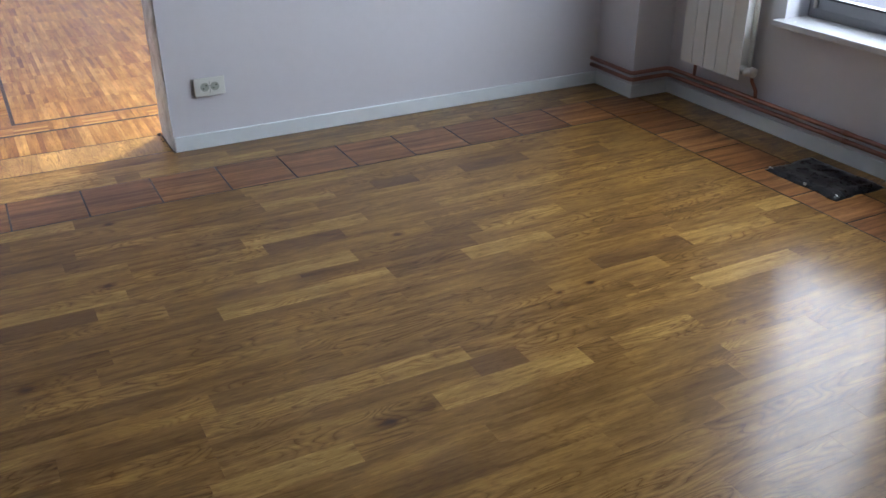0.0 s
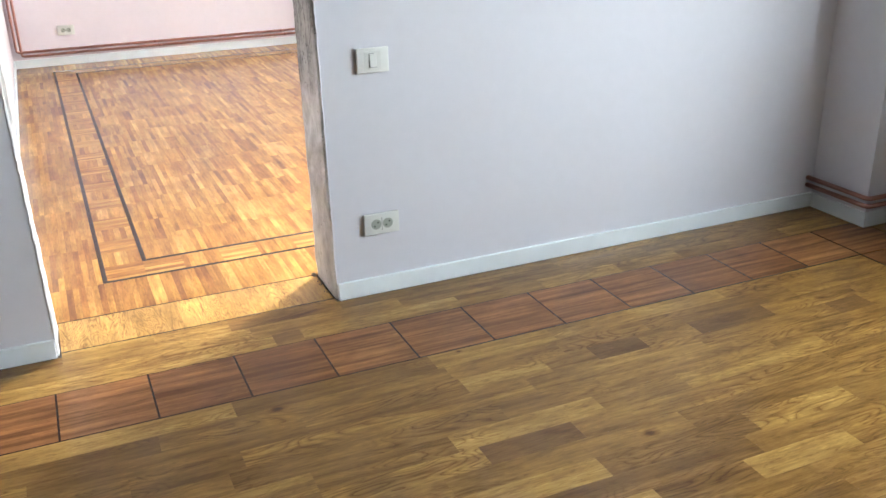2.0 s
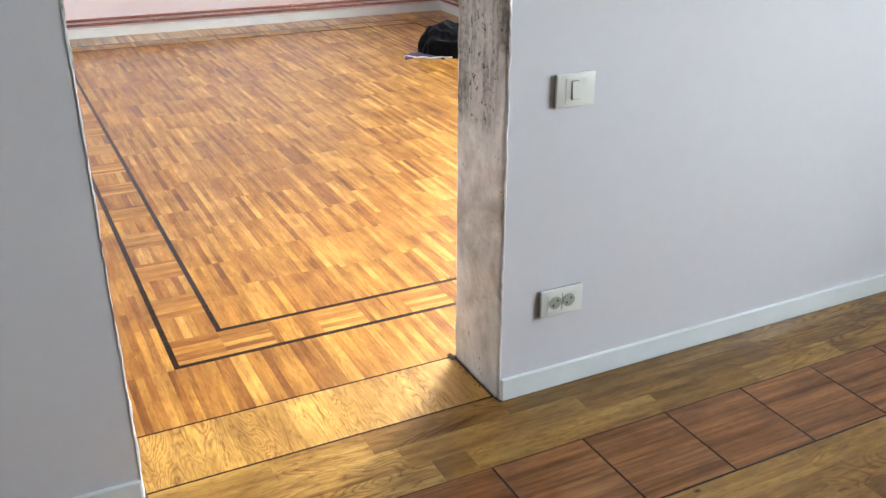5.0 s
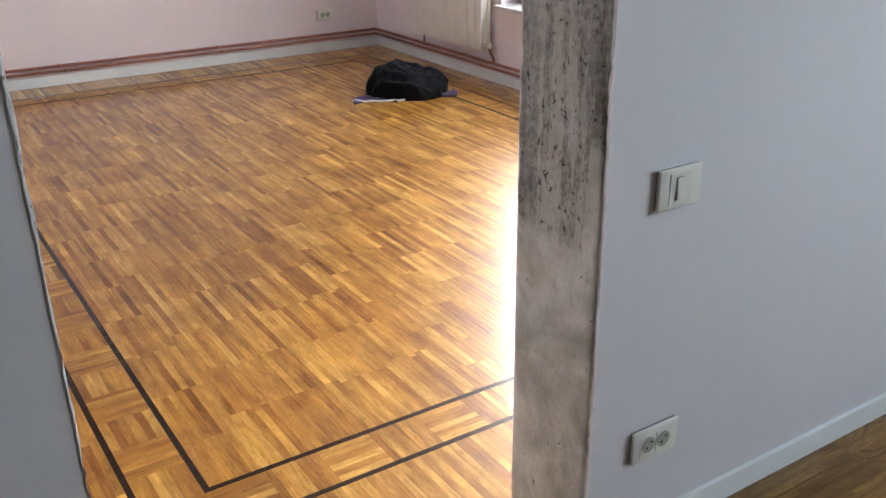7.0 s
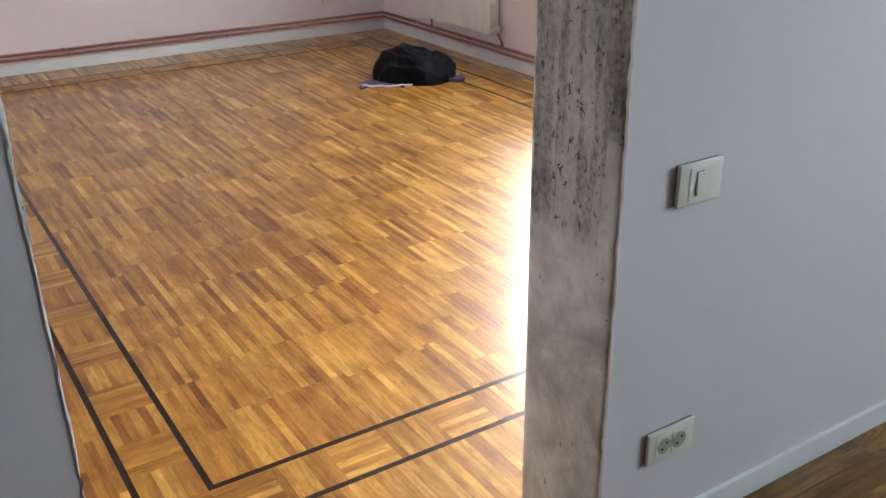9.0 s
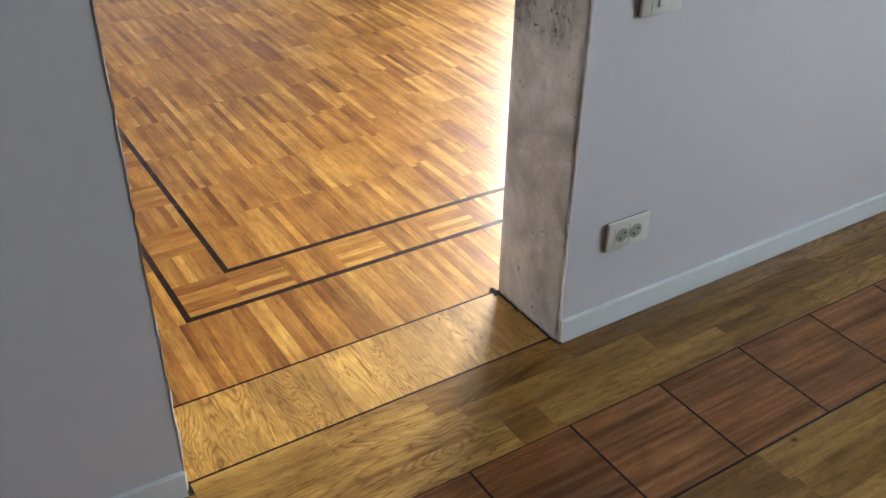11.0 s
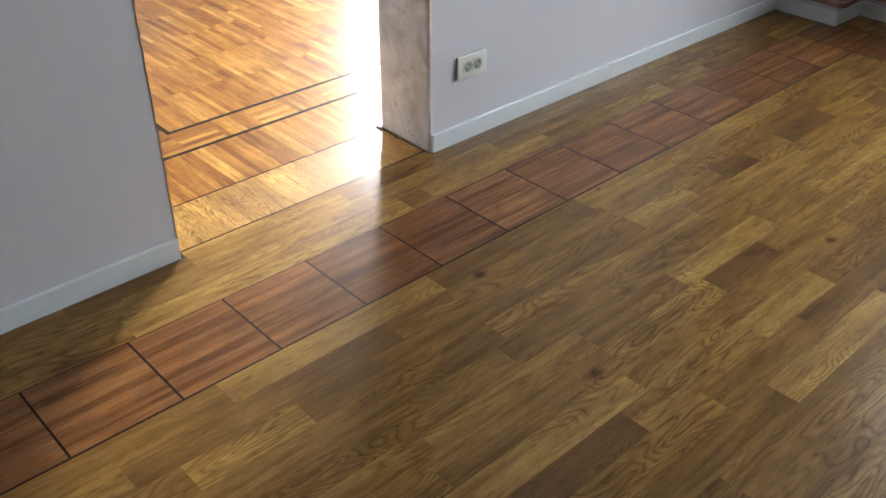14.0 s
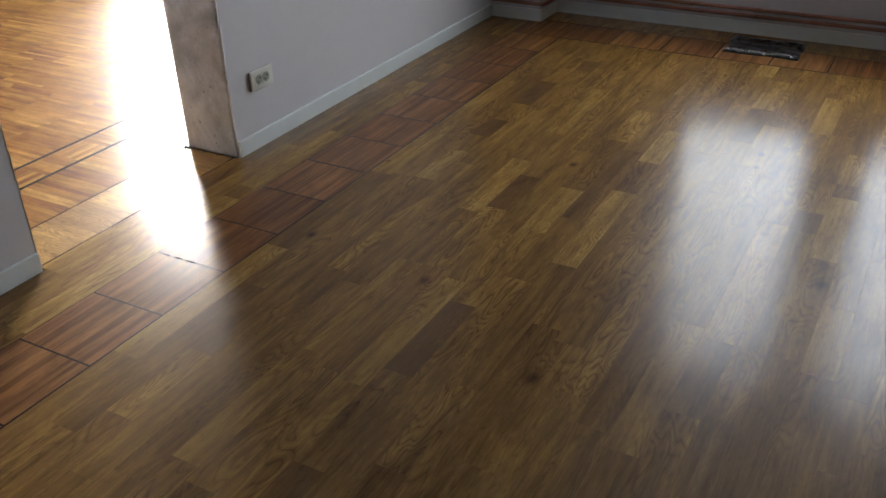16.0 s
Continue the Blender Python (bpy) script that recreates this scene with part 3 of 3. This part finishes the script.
def light_switch(place):
    base = wall_plate("light_switch", "cream plastic light switch on the dividing wall", "switch", place, 0.118, 0.087)
    part("inner_frame", boxes((-0.030, 0.030, -0.0188, -0.0172, -0.033, 0.033), bevel=0.0007), cream, base)
    bm = bmesh.new()
    box(bm, -0.0125, 0.0125, -0.0225, -0.018, -0.0225, 0.0225, bevel=0.0012)
    for v in bm.verts:
        v.co.y += (v.co.z) * 0.09 if v.co.y < -0.0195 else 0
    part("rocker", bm, cream, base, "narrow tilted rocker")
    part("gap", boxes((-0.0145, -0.0128, -0.0195, -0.0185, -0.0245, 0.0245), (-0.0145, 0.0145, -0.0195, -0.0185, -0.0245, -0.0228), (-0.0145, 0.006, -0.0195, -0.0185, 0.0228, 0.0245)), side_grey, base, "dark slot round the rocker")


def double_socket(place, turn=0):
    base = wall_plate("double_socket", "cream plastic double socket outlet low on the wall", "socket", place, 0.138, 0.082, turn, "double sockets")
    part("inner_frame", boxes((-0.047, 0.047, -0.0188, -0.0172, -0.0255, 0.0255), bevel=0.0007), cream, base)
    part("gap", boxes((-0.0008, 0.0008, -0.0192, -0.0185, -0.0255, 0.0255)), side_grey, base, "thin joint between the outlets")
    for x in (-0.0225, 0.0225):
        bm = bmesh.new()
        disc(bm, (x, -0.0185, 0), (0, 1, 0), 0.0195, 0.0032, 28)
        face = part("outlet", bm, grey_face, base, "round grey-green outlet face")
        holes = bmesh.new()
        for s in (-0.0092, 0.0092):
            disc(holes, (x + s * 0.7, -0.0201, s * 0.7), (0, 1, 0), 0.0032, 0.0012, 10)
        part("hole", holes, hole_dark, face, "dark contact holes")
        for z in (-0.0172, 0.0172):
            part("earth_clip", boxes((x - 0.003, x + 0.003, -0.0212, -0.0192, z - 0.0017, z + 0.0017)), brass, face, "metal earth clip")



light_switch((0.179, 0.005, 0.884))
double_socket((0.182, 0.005, 0.281))
double_socket((2.175, FAR, 0.295))
double_socket((-0.63, FAR, 0.295))


# ---- things on the floors ----
def draped(nx, ny, half_x, half_y, height, seed, sharp=1.0):
    """A crumpled heap of cloth with a closed underside."""
    bm = bmesh.new()
    rings, around = nx, ny
    levels = []
    for k in range(rings + 1):
        s = k / rings
        ring = []
        for n in range(around):
            w = 2 * math.pi * n / around
            edge = 1 + 0.16 * noise.noise(Vector((math.cos(w) * 1.4, math.sin(w) * 1.4, seed))) + 0.05 * noise.noise(Vector((math.cos(w) * 5, math.sin(w) * 5, seed)))
            r = edge * math.sin(min(1.0, s * 1.02) * math.pi / 2) ** 0.8
            x, y = half_x * r * math.cos(w), half_y * r * math.sin(w)
            q = Vector((x * 9, y * 9, seed))
            warp = 0.5 * noise.noise(q * 0.6)
            crease = 1 - 2.6 * abs(noise.noise(Vector((x * 4 + y * 5 + warp, y * 9 - x * 4 + warp, seed + 2.5 * s))))
            small = 1 - 2.6 * abs(noise.noise(Vector((x * 13 - y * 9 + warp, y * 17 + x * 7, seed + 5 + 4 * s))))
            dome = max(0.0, 1 - s ** 2.2)
            z = height * dome * (0.88 + 0.22 * noise.noise(Vector((x * 5, y * 5, seed + 9))) - 0.14 * x / half_x)
            # an open collar with a hollow in it, and folds that run down the sides
            collar = math.hypot(x / half_x - 0.1, y / half_y + 0.1)
            z += 0.014 * math.exp(-((collar - 0.5) / 0.11) ** 2) - 0.026 * math.exp(-(collar / 0.33) ** 2)
            z += (0.015 * crease + 0.008 * small) * min(1.0, 3 * dome)
            push = 1 + (0.09 * crease + 0.05 * small) * s * (1 - 0.6 * s)
            x, y = x * push, y * push
            ring.append(bm.verts.new((x, y, max(0.002, z))))
        levels.append(ring)
    for a, b in zip(levels, levels[1:]):
        for n in range(around):
            bm.faces.new((a[n], b[n], b[(n + 1) % around], a[(n + 1) % around]))
    floor_ring = [bm.verts.new((v.co.x, v.co.y, 0)) for v in levels[-1]]
    for n in range(around):
        bm.faces.new((levels[-1][n], floor_ring[n], floor_ring[(n + 1) % around], levels[-1][(n + 1) % around]))
    bm.faces.new(floor_ring)
    bmesh.ops.remove_doubles(bm, verts=levels[0], dist=0.0005)
    return bm


def flap(length, width, thick, seed, bend=0.0):
    """A flat, slightly wavy piece of cloth with thickness."""
    bm = bmesh.new()
    nx, ny = 22, 8
    top = []
    for a in range(nx + 1):
        row = []
        for b in range(ny + 1):
            x, y = length * (a / nx - 0.5), width * (b / ny - 0.5)
            y += bend * (a / nx - 0.5) ** 2 + 0.02 * noise.noise(Vector((x * 8, b * 0.4, seed)))
            lift = 0.006 + 0.012 * abs(noise.noise(Vector((x * 11, y * 11, seed + 2))))
            row.append((bm.verts.new((x, y, thick + lift)), bm.verts.new((x, y, 0.0))))
        top.append(row)
    for r, s in zip(top, top[1:]):
        for p, q, u, v in zip(r, r[1:], s, s[1:]):
            bm.faces.new((p[0], u[0], v[0], q[0]))
            bm.faces.new((p[1], q[1], v[1], u[1]))
    edge = [(top[k][0], top[k + 1][0]) for k in range(nx)] + [(top[nx][k], top[nx][k + 1]) for k in range(ny)] + [(top[k + 1][ny], top[k][ny]) for k in range(nx - 1, -1, -1)] + [(top[0][k + 1], top[0][k]) for k in range(ny - 1, -1, -1)]
    for p, q in edge:
        bm.faces.new((p[0], p[1], q[1], q[0]))
    return bm


heap = thing("clothes_heap", "crumpled black jacket heaped on the floor over white-edged cloth", "clothes", (1.99, 4.06, 0))
heap.rotation_euler = (0, 0, radians(-24))
part("jacket", draped(44, 150, 0.28, 0.205, 0.20, 3.0), black_cloth, heap, "black crumpled fabric", True)
lining = part("lining", flap(0.28, 0.13, 0.003, 7.0, -0.3), purple_cloth, heap, "greyish purple lining", True)
lining.location = (-0.24, -0.115, 0)
edging = tube([(-0.385 + 0.42 * k / 14, -0.175 - 0.05 * math.sin(math.pi * k / 14) + 0.006 * math.sin(k * 2.1), 0.008 + 0.003 * math.sin(k * 1.7)) for k in range(15)], 0.0065, 8)
part("edging", edging, white_trim, heap, "white edge of the cloth", True)
sleeve = part("sleeve", flap(0.17, 0.09, 0.012, 11.0, 0.35), purple_cloth, heap, "purple sleeve end", True)
sleeve.location, sleeve.rotation_euler = (0.255, -0.13, 0), (0, 0, radians(15))


def folded_film():
    """A flat packet of folded black plastic film."""
    bm = bmesh.new()
    n = 26
    rows = []
    for a in range(n + 1):
        row = []
        for b in range(n + 1):
            u, v = a / n - 0.5, b / n - 0.5
            x = 0.275 * u + 0.008 * noise.noise(Vector((v * 5, u, 1.0)))
            y = 0.375 * v + 0.010 * noise.noise(Vector((u * 5, v, 2.0)))
            rim = min(1.0, (0.5 - max(abs(u), abs(v))) * 14)
            z = 0.004 + rim * (0.013 + 0.006 * noise.noise(Vector((u * 5, v * 5, 9.0))) + 0.004 * abs(noise.noise(Vector((u * 14, v * 9, 3.0)))))
            row.append(bm.verts.new((x, y, z)))
        rows.append(row)
    for r, s in zip(rows, rows[1:]):
        for k in range(n):
            bm.faces.new((r[k], s[k], s[k + 1], r[k + 1]))
    rim = [e for e in bm.edges if e.is_boundary]
    pulled = bmesh.ops.extrude_edge_only(bm, edges=rim)
    low = [v for v in pulled["geom"] if isinstance(v, bmesh.types.BMVert)]
    for v in low:
        v.co.z = 0.0
    bmesh.ops.contextual_create(bm, geom=[e for e in bm.edges if e.is_boundary])
    return bm


packet = thing("plastic_packet", "flat folded packet of shiny black plastic film on the floor", "plastic sheet", (2.318, -1.585, 0))
packet.rotation_euler = (0, 0, radians(1))
part("film", folded_film(), black_film, packet, "", True)
# tiny highlights along the film's edge, built as pale strips
for x, y, w in ((-0.120, 0.17, 0.022), (-0.130, -0.02, 0.012), (-0.118, -0.165, 0.02)):
    bm = boxes((x - 0.003, x + 0.002, y - w / 2, y + w / 2, 0.006, 0.0165), bevel=0.001)
    part("tape", bm, white_trim, packet, "small pale strip standing in for a highlight on the film")


crumbs = random.Random(8)
bm = bmesh.new()
for k in range(46):
    far_end = crumbs.random() < 0.55
    p = Vector((-0.012 - abs(crumbs.gauss(0, 0.006)), (THICK + crumbs.gauss(0, 0.008)) if far_end else crumbs.uniform(0.0, THICK), 0.002))
    made = bmesh.ops.create_icosphere(bm, subdivisions=1, radius=crumbs.uniform(0.0015, 0.005 if far_end else 0.003), matrix=Matrix.Translation(p))
    for v in made["verts"]:
        v.co += Vector((crumbs.uniform(-1, 1), crumbs.uniform(-1, 1), crumbs.uniform(-1, 1))) * 0.0012
        v.co.z = max(0.0, v.co.z)
tagged(put_mesh("crumbs", bm, grime), "dark crumbs of mortar at the foot of the concrete edge", "debris", kind="stuff")


# ---- floors: boards, squares, inlays and lamellas ----
DEEP = 0.012
floor_1 = setting("floor_1", "glossy varnished oak board floor with a border of red wooden squares", "floor", boxes((LEFT1, X1, BACK, THICK * 0.5, -0.12, -0.0035)), screed)
floor_2 = setting("floor_2", "glossy orange-brown lamella parquet with a dark double inlay frame", "floor", boxes((LEFT2, X2, THICK * 0.5 + 0.001, FAR, -0.12, -0.0035)), screed)
PIECES = {}
tilt = random.Random(3)   # pieces never lie quite flat


def piece_data(lx, ly, gap, material):
    """Mesh of one floor piece with chamfered top edges, shared by all pieces of one size."""
    key = (round(lx, 3), round(ly, 3), material.name)
    if key not in PIECES:
        a, b, c = lx / 2 - gap, ly / 2 - gap, min(0.00025, lx * 0.05, ly * 0.05)
        verts = [(sx * a, sy * b, -DEEP) for sx, sy in ((-1, -1), (1, -1), (1, 1), (-1, 1))]
        verts += [(sx * a, sy * b, -c * 0.6) for sx, sy in ((-1, -1), (1, -1), (1, 1), (-1, 1))]
        verts += [(sx * (a - c), sy * (b - c), 0) for sx, sy in ((-1, -1), (1, -1), (1, 1), (-1, 1))]
        faces = [(8, 9, 10, 11)]
        for k in range(4):
            n = (k + 1) % 4
            faces += [(k, n, 4 + n, 4 + k), (4 + k, 4 + n, 8 + n, 8 + k)]
        data = bpy.data.meshes.new("piece")
        data.from_pydata(verts, [], faces)
        data.materials.append(material)
        PIECES[key] = data
    return PIECES[key]


def lay(name, floor_ob, x0, x1, y0, y1, material, gap=0.00005, lift=0.0):
    ob = new(name, piece_data(x1 - x0, y1 - y0, gap, material))
    ob.parent = floor_ob
    ob.location = ((x0 + x1) / 2, (y0 + y1) / 2, lift)
    if name in ("board", "lamella"):
        flat = (0.0022, 0.0004) if x1 - x0 > y1 - y0 else (0.0004, 0.0022)
        ob.rotation_euler = (tilt.uniform(-1, 1) * flat[0], tilt.uniform(-1, 1) * flat[1], 0)
    return ob


def lay_joined(name, floor_ob, rects, material, label, gap=0.00005):
    """The pieces further off, joined into one mesh."""
    verts, faces = [], []
    for x0, x1, y0, y1 in rects:
        c = 0.00025
        n = len(verts)
        for i, z in ((0, -DEEP), (0, -c * 0.6), (c, 0.0)):
            i += gap
            verts += [(x0 + i, y0 + i, z), (x1 - i, y0 + i, z), (x1 - i, y1 - i, z), (x0 + i, y1 - i, z)]
        faces.append((n + 8, n + 9, n + 10, n + 11))
        for k in range(4):
            m = (k + 1) % 4
            faces += [(n + k, n + m, n + 4 + m, n + 4 + k), (n + 4 + k, n + 4 + m, n + 8 + m, n + 8 + k)]
    data = bpy.data.meshes.new(name)
    data.from_pydata(verts, [], faces)
    data.materials.append(material)
    ob = new(name, data)
    ob.parent = floor_ob
    return tagged(ob, label, kind="stuff")


# near room: the border of squares runs along the dividing wall and the window wall
SQ, LINE = 0.2785, 0.0065
STRIP_Y = (-0.5405, -0.2575)
STRIP_X = (0.1055 + 7 * SQ, 0.1055 + 8 * SQ)
boards = random.Random(11)
near, rest = [], []


def board_row(x0, x1, y0, y1, joints=()):
    """Boards of uneven length in one row; joints are fixed ends."""
    ends = [x0, *[j for j in joints if x0 < j < x1], x1]
    for a, b in zip(ends, ends[1:]):
        x = a
        while x < b - 0.001:
            length = 0.05 * boards.randint(6, 19)
            if b - x - length < 0.25:
                length = b - x
            near.append((x, x + length, y0, y1))
            x += length


W = 0.09
TOP_ROW = STRIP_Y[0] - LINE
# boards that stand out by their tone, row by row from the squares: from x, to x
MARKED = {"dark": {2: ((1.04, 1.365), (0.63, 0.825)), 3: ((1.58, 1.74),), 6: ((0.056, 0.352),), 8: ((-0.928, -0.55), (-1.62, -1.33)), 13: ((1.03, 1.42),), 17: ((0.35, 0.51),), 11: ((1.21, 1.50),)},
          "light": {0: ((-1.203, -0.52), (0.575, 1.30)), 2: ((0.16, 0.455),), 5: ((0.786, 1.37), (0.0, 0.48)), 7: ((-1.02, -0.44),), 8: ((0.82, 1.19), (-0.043, 0.32)), 10: ((-0.207, 0.38), (0.67, 1.02)),
                    13: ((1.43, 1.83),), 16: ((-0.40, 0.37), (1.25, 1.70)), 18: ((0.19, 0.67), (0.79, 1.085)), 19: ((-0.44, -0.08),), 12: ((1.87, 2.04),)}}


def marks_of(number):
    return sorted(x for rows_of in MARKED.values() for pair in rows_of.get(number, ()) for x in pair)


def tone_of(r):
    number = round((TOP_ROW - r[3]) / W)
    for tone, rows_of in MARKED.items():
        for a, b in rows_of.get(number, ()):
            if a - 0.01 < (r[0] + r[1]) / 2 < b + 0.01:
                return tone
    # doorway boards: far window's light painted as pale tone; -0.2 to 0.4 is truly pale
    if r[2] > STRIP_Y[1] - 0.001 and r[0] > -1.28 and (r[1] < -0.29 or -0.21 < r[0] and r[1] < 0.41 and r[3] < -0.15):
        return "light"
    return ""


number = 0
while TOP_ROW - W * number > BACK:
    board_row(LEFT1, STRIP_X[0] - LINE, max(BACK, TOP_ROW - W * (number + 1)), TOP_ROW - W * number, marks_of(number))
    number += 1
# boards between wall and squares
EDGE_ROWS = (STRIP_Y[1], -0.1675, -0.0775)
board_row(LEFT1, PIER_X - 0.001, EDGE_ROWS[0], EDGE_ROWS[1], (-1.26, -0.3, -0.2, 0.4, 0.75))
board_row(LEFT1, PIER_X - 0.001, EDGE_ROWS[1], EDGE_ROWS[2], (-1.21, -0.36, 0.2, 0.9))
board_row(LEFT1, DOOR_L + 0.012, EDGE_ROWS[2], -0.0135)
board_row(-0.01, PIER_X - 0.001, EDGE_ROWS[2], -0.0135)
board_row(DOOR_L + 0.012, -0.01, EDGE_ROWS[2], 0.0225 - LINE / 2, (-0.42,))
for k in range(2):
    a = STRIP_X[1] + 0.0 + k * 0.088 + LINE
    b = a + 0.088 if k == 0 else X1 - BT + 0.002
    yy = PIER_Y - 0.013
    while yy > BACK and b - a > 0.02:
        length = 0.05 * boards.randint(8, 19)
        near.append((a, b, max(BACK, yy - length), yy))
        yy -= length

close = [r for r in near if -2.1 < (r[0] + r[1]) / 2 < 2.4 and (r[2] + r[3]) / 2 > -2.35]
close = sorted(close, key=lambda r: -(r[2] + r[3]))[:330]
chosen = set(close)
for r in near:
    if r in chosen:
        lay("board", floor_1, *r, {"dark": oak_dark, "light": oak_light_lit}.get(tone_of(r), oak))
    else:
        rest.append(r)
lay_joined("boards_beyond", floor_1, rest, oak_far, "oak boards in the further part of the room")

for k in range(-18, 9):
    x = 0.1055 + (k - 1) * SQ
    if k < 8 or STRIP_X[1] > x:
        lay("square", floor_1, x + LINE / 2, x + SQ - LINE / 2, STRIP_Y[0], STRIP_Y[1] - LINE / 2, red_wood)
    lay("inlay_line", floor_1, x - LINE / 2, x + LINE / 2, STRIP_Y[0], STRIP_Y[1] - LINE / 2, wenge, 0.0)
for k in range(21):
    y = STRIP_Y[0] - LINE - SQ * k
    lay("square", floor_1, STRIP_X[0], STRIP_X[1], y - SQ + LINE, y, red_wood)
    lay("inlay_line", floor_1, STRIP_X[0], STRIP_X[1], y - SQ, y - SQ + LINE, wenge, 0.0)
lay("inlay_line", floor_1, LEFT1, STRIP_X[0], STRIP_Y[0] - LINE, STRIP_Y[0], wenge, 0.0)
lay("inlay_line", floor_1, LEFT1, STRIP_X[1], STRIP_Y[1] - LINE / 2, STRIP_Y[1] - 0.0, wenge, 0.0)
lay("inlay_line", floor_1, STRIP_X[0] - LINE, STRIP_X[0], BACK, STRIP_Y[0] - LINE, wenge, 0.0)
lay("inlay_line", floor_1, STRIP_X[1], STRIP_X[1] + LINE, BACK, STRIP_Y[0], wenge, 0.0)

# threshold: short boards across the doorway between two dark lines
lay("inlay_line", floor_1, DOOR_L + 0.012, -0.01, 0.0225 - LINE / 2, 0.0225 + LINE / 2, wenge, 0.0)
lay("inlay_line", floor_2, DOOR_L + 0.012, -0.01, THICK - LINE, THICK, wenge, 0.0)
x = DOOR_L + 0.012
for width in (0.1, 0.15, 0.165, 0.15, 0.155, 0.15, 0.095):
    lay("threshold_board", floor_1, x, min(x + width, -0.01), 0.0225 + LINE / 2, THICK - LINE, oak_cross)
    x += width

# far room
OUT = 0.293
FRAME = 0.018
GAP = 0.152
fx0, fx1, fy0, fy1 = LEFT2 + OUT, X2 - OUT, THICK + OUT, FAR - OUT
ix0, ix1, iy0, iy1 = fx0 + FRAME + GAP, fx1 - FRAME - GAP, fy0 + FRAME + GAP, fy1 - FRAME - GAP
for a in ((fx0, fx1, fy0, fy0 + FRAME), (fx0, fx1, fy1 - FRAME, fy1), (fx0, fx0 + FRAME, fy0 + FRAME, fy1 - FRAME), (fx1 - FRAME, fx1, fy0 + FRAME, fy1 - FRAME),
          (ix0, ix1, iy0, iy0 + FRAME), (ix0, ix1, iy1 - FRAME, iy1), (ix0, ix0 + FRAME, iy0 + FRAME, iy1 - FRAME), (ix1 - FRAME, ix1, iy0 + FRAME, iy1 - FRAME)):
    lay("inlay_line", floor_2, *a, wenge, 0.0)

lam = random.Random(5)
LW, LL = 0.0235, 0.283
upright, across = [], []


def columns(x0, x1, y0, y1, shift=True):
    """Lamellas that run along y, in packs side by side."""
    count = max(1, round((x1 - x0) / LW))
    w = (x1 - x0) / count
    start, turn = 0.0, 0
    for k in range(count):
        if k == turn and shift:
            start, turn = lam.choice((0.0, 0.0, 0.0, 0.012, 0.07, 0.15, 0.27)), k + lam.randint(5, 11)
        y = y0 - start - (lam.choice((0.0, 0.0, 0.0, 0.0, 0.02)) if shift else 0)
        long = LL if shift else y1 - y0
        while y < y1 - 0.002:
            a, b = max(y, y0), min(y + long, y1)
            if b - a > 0.003:
                upright.append((x0 + k * w, x0 + (k + 1) * w, a, b))
            y += long


def rows(x0, x1, y0, y1):
    count = max(1, round((y1 - y0) / LW))
    w = (y1 - y0) / count
    for k in range(count):
        across.append((x0, x1, y0 + k * w, y0 + (k + 1) * w))


def weave(x0, x1, y0, y1, along):
    """Small squares between the two dark lines, grain turned from one to the next."""
    length = (y1 - y0) if along == "y" else (x1 - x0)
    count = round(length / 0.155)
    s = length / count
    for k in range(count):
        box_k = (x0, x1, y0 + k * s, y0 + (k + 1) * s) if along == "y" else (x0 + k * s, x0 + (k + 1) * s, y0, y1)
        if k % 2 == 0:
            rows(*box_k)
        else:
            columns(*box_k, shift=False)


columns(ix0 + FRAME, ix1 - FRAME, iy0 + FRAME, iy1 - FRAME)
columns(LEFT2 + BT, X2 - BT, THICK, fy0, shift=False)
columns(LEFT2 + BT, fx0, fy0, fy1)
columns(fx1, X2 - BT, fy0, fy1)
columns(LEFT2 + BT, X2 - BT, fy1, FAR - BT, shift=False)
weave(fx0 + FRAME, ix0, fy0 + FRAME, fy1 - FRAME, "y")
weave(ix1, fx1 - FRAME, fy0 + FRAME, fy1 - FRAME, "y")
weave(ix0, ix1, fy0 + FRAME, iy0, "x")
weave(ix0, ix1, iy1, fy1 - FRAME, "x")
for found, single, joined, tag in ((upright, lamella_y, lamella_joined, "lamellas_beyond"), (across, lamella_x, lamella_joined_x, "cross_lamellas_beyond")):
    found = sorted(found, key=lambda r: (r[2] + r[3]) / 2 + 0.35 * abs((r[0] + r[1]) / 2 + 0.2))
    for r in found[:290 if tag[0] == "l" else 60]:
        lay("lamella", floor_2, *r, single, 0.0001)
    lay_joined(tag, floor_2, found[290 if tag[0] == "l" else 60:], joined, "wooden lamellas in the further part of the floor", 0.0001)
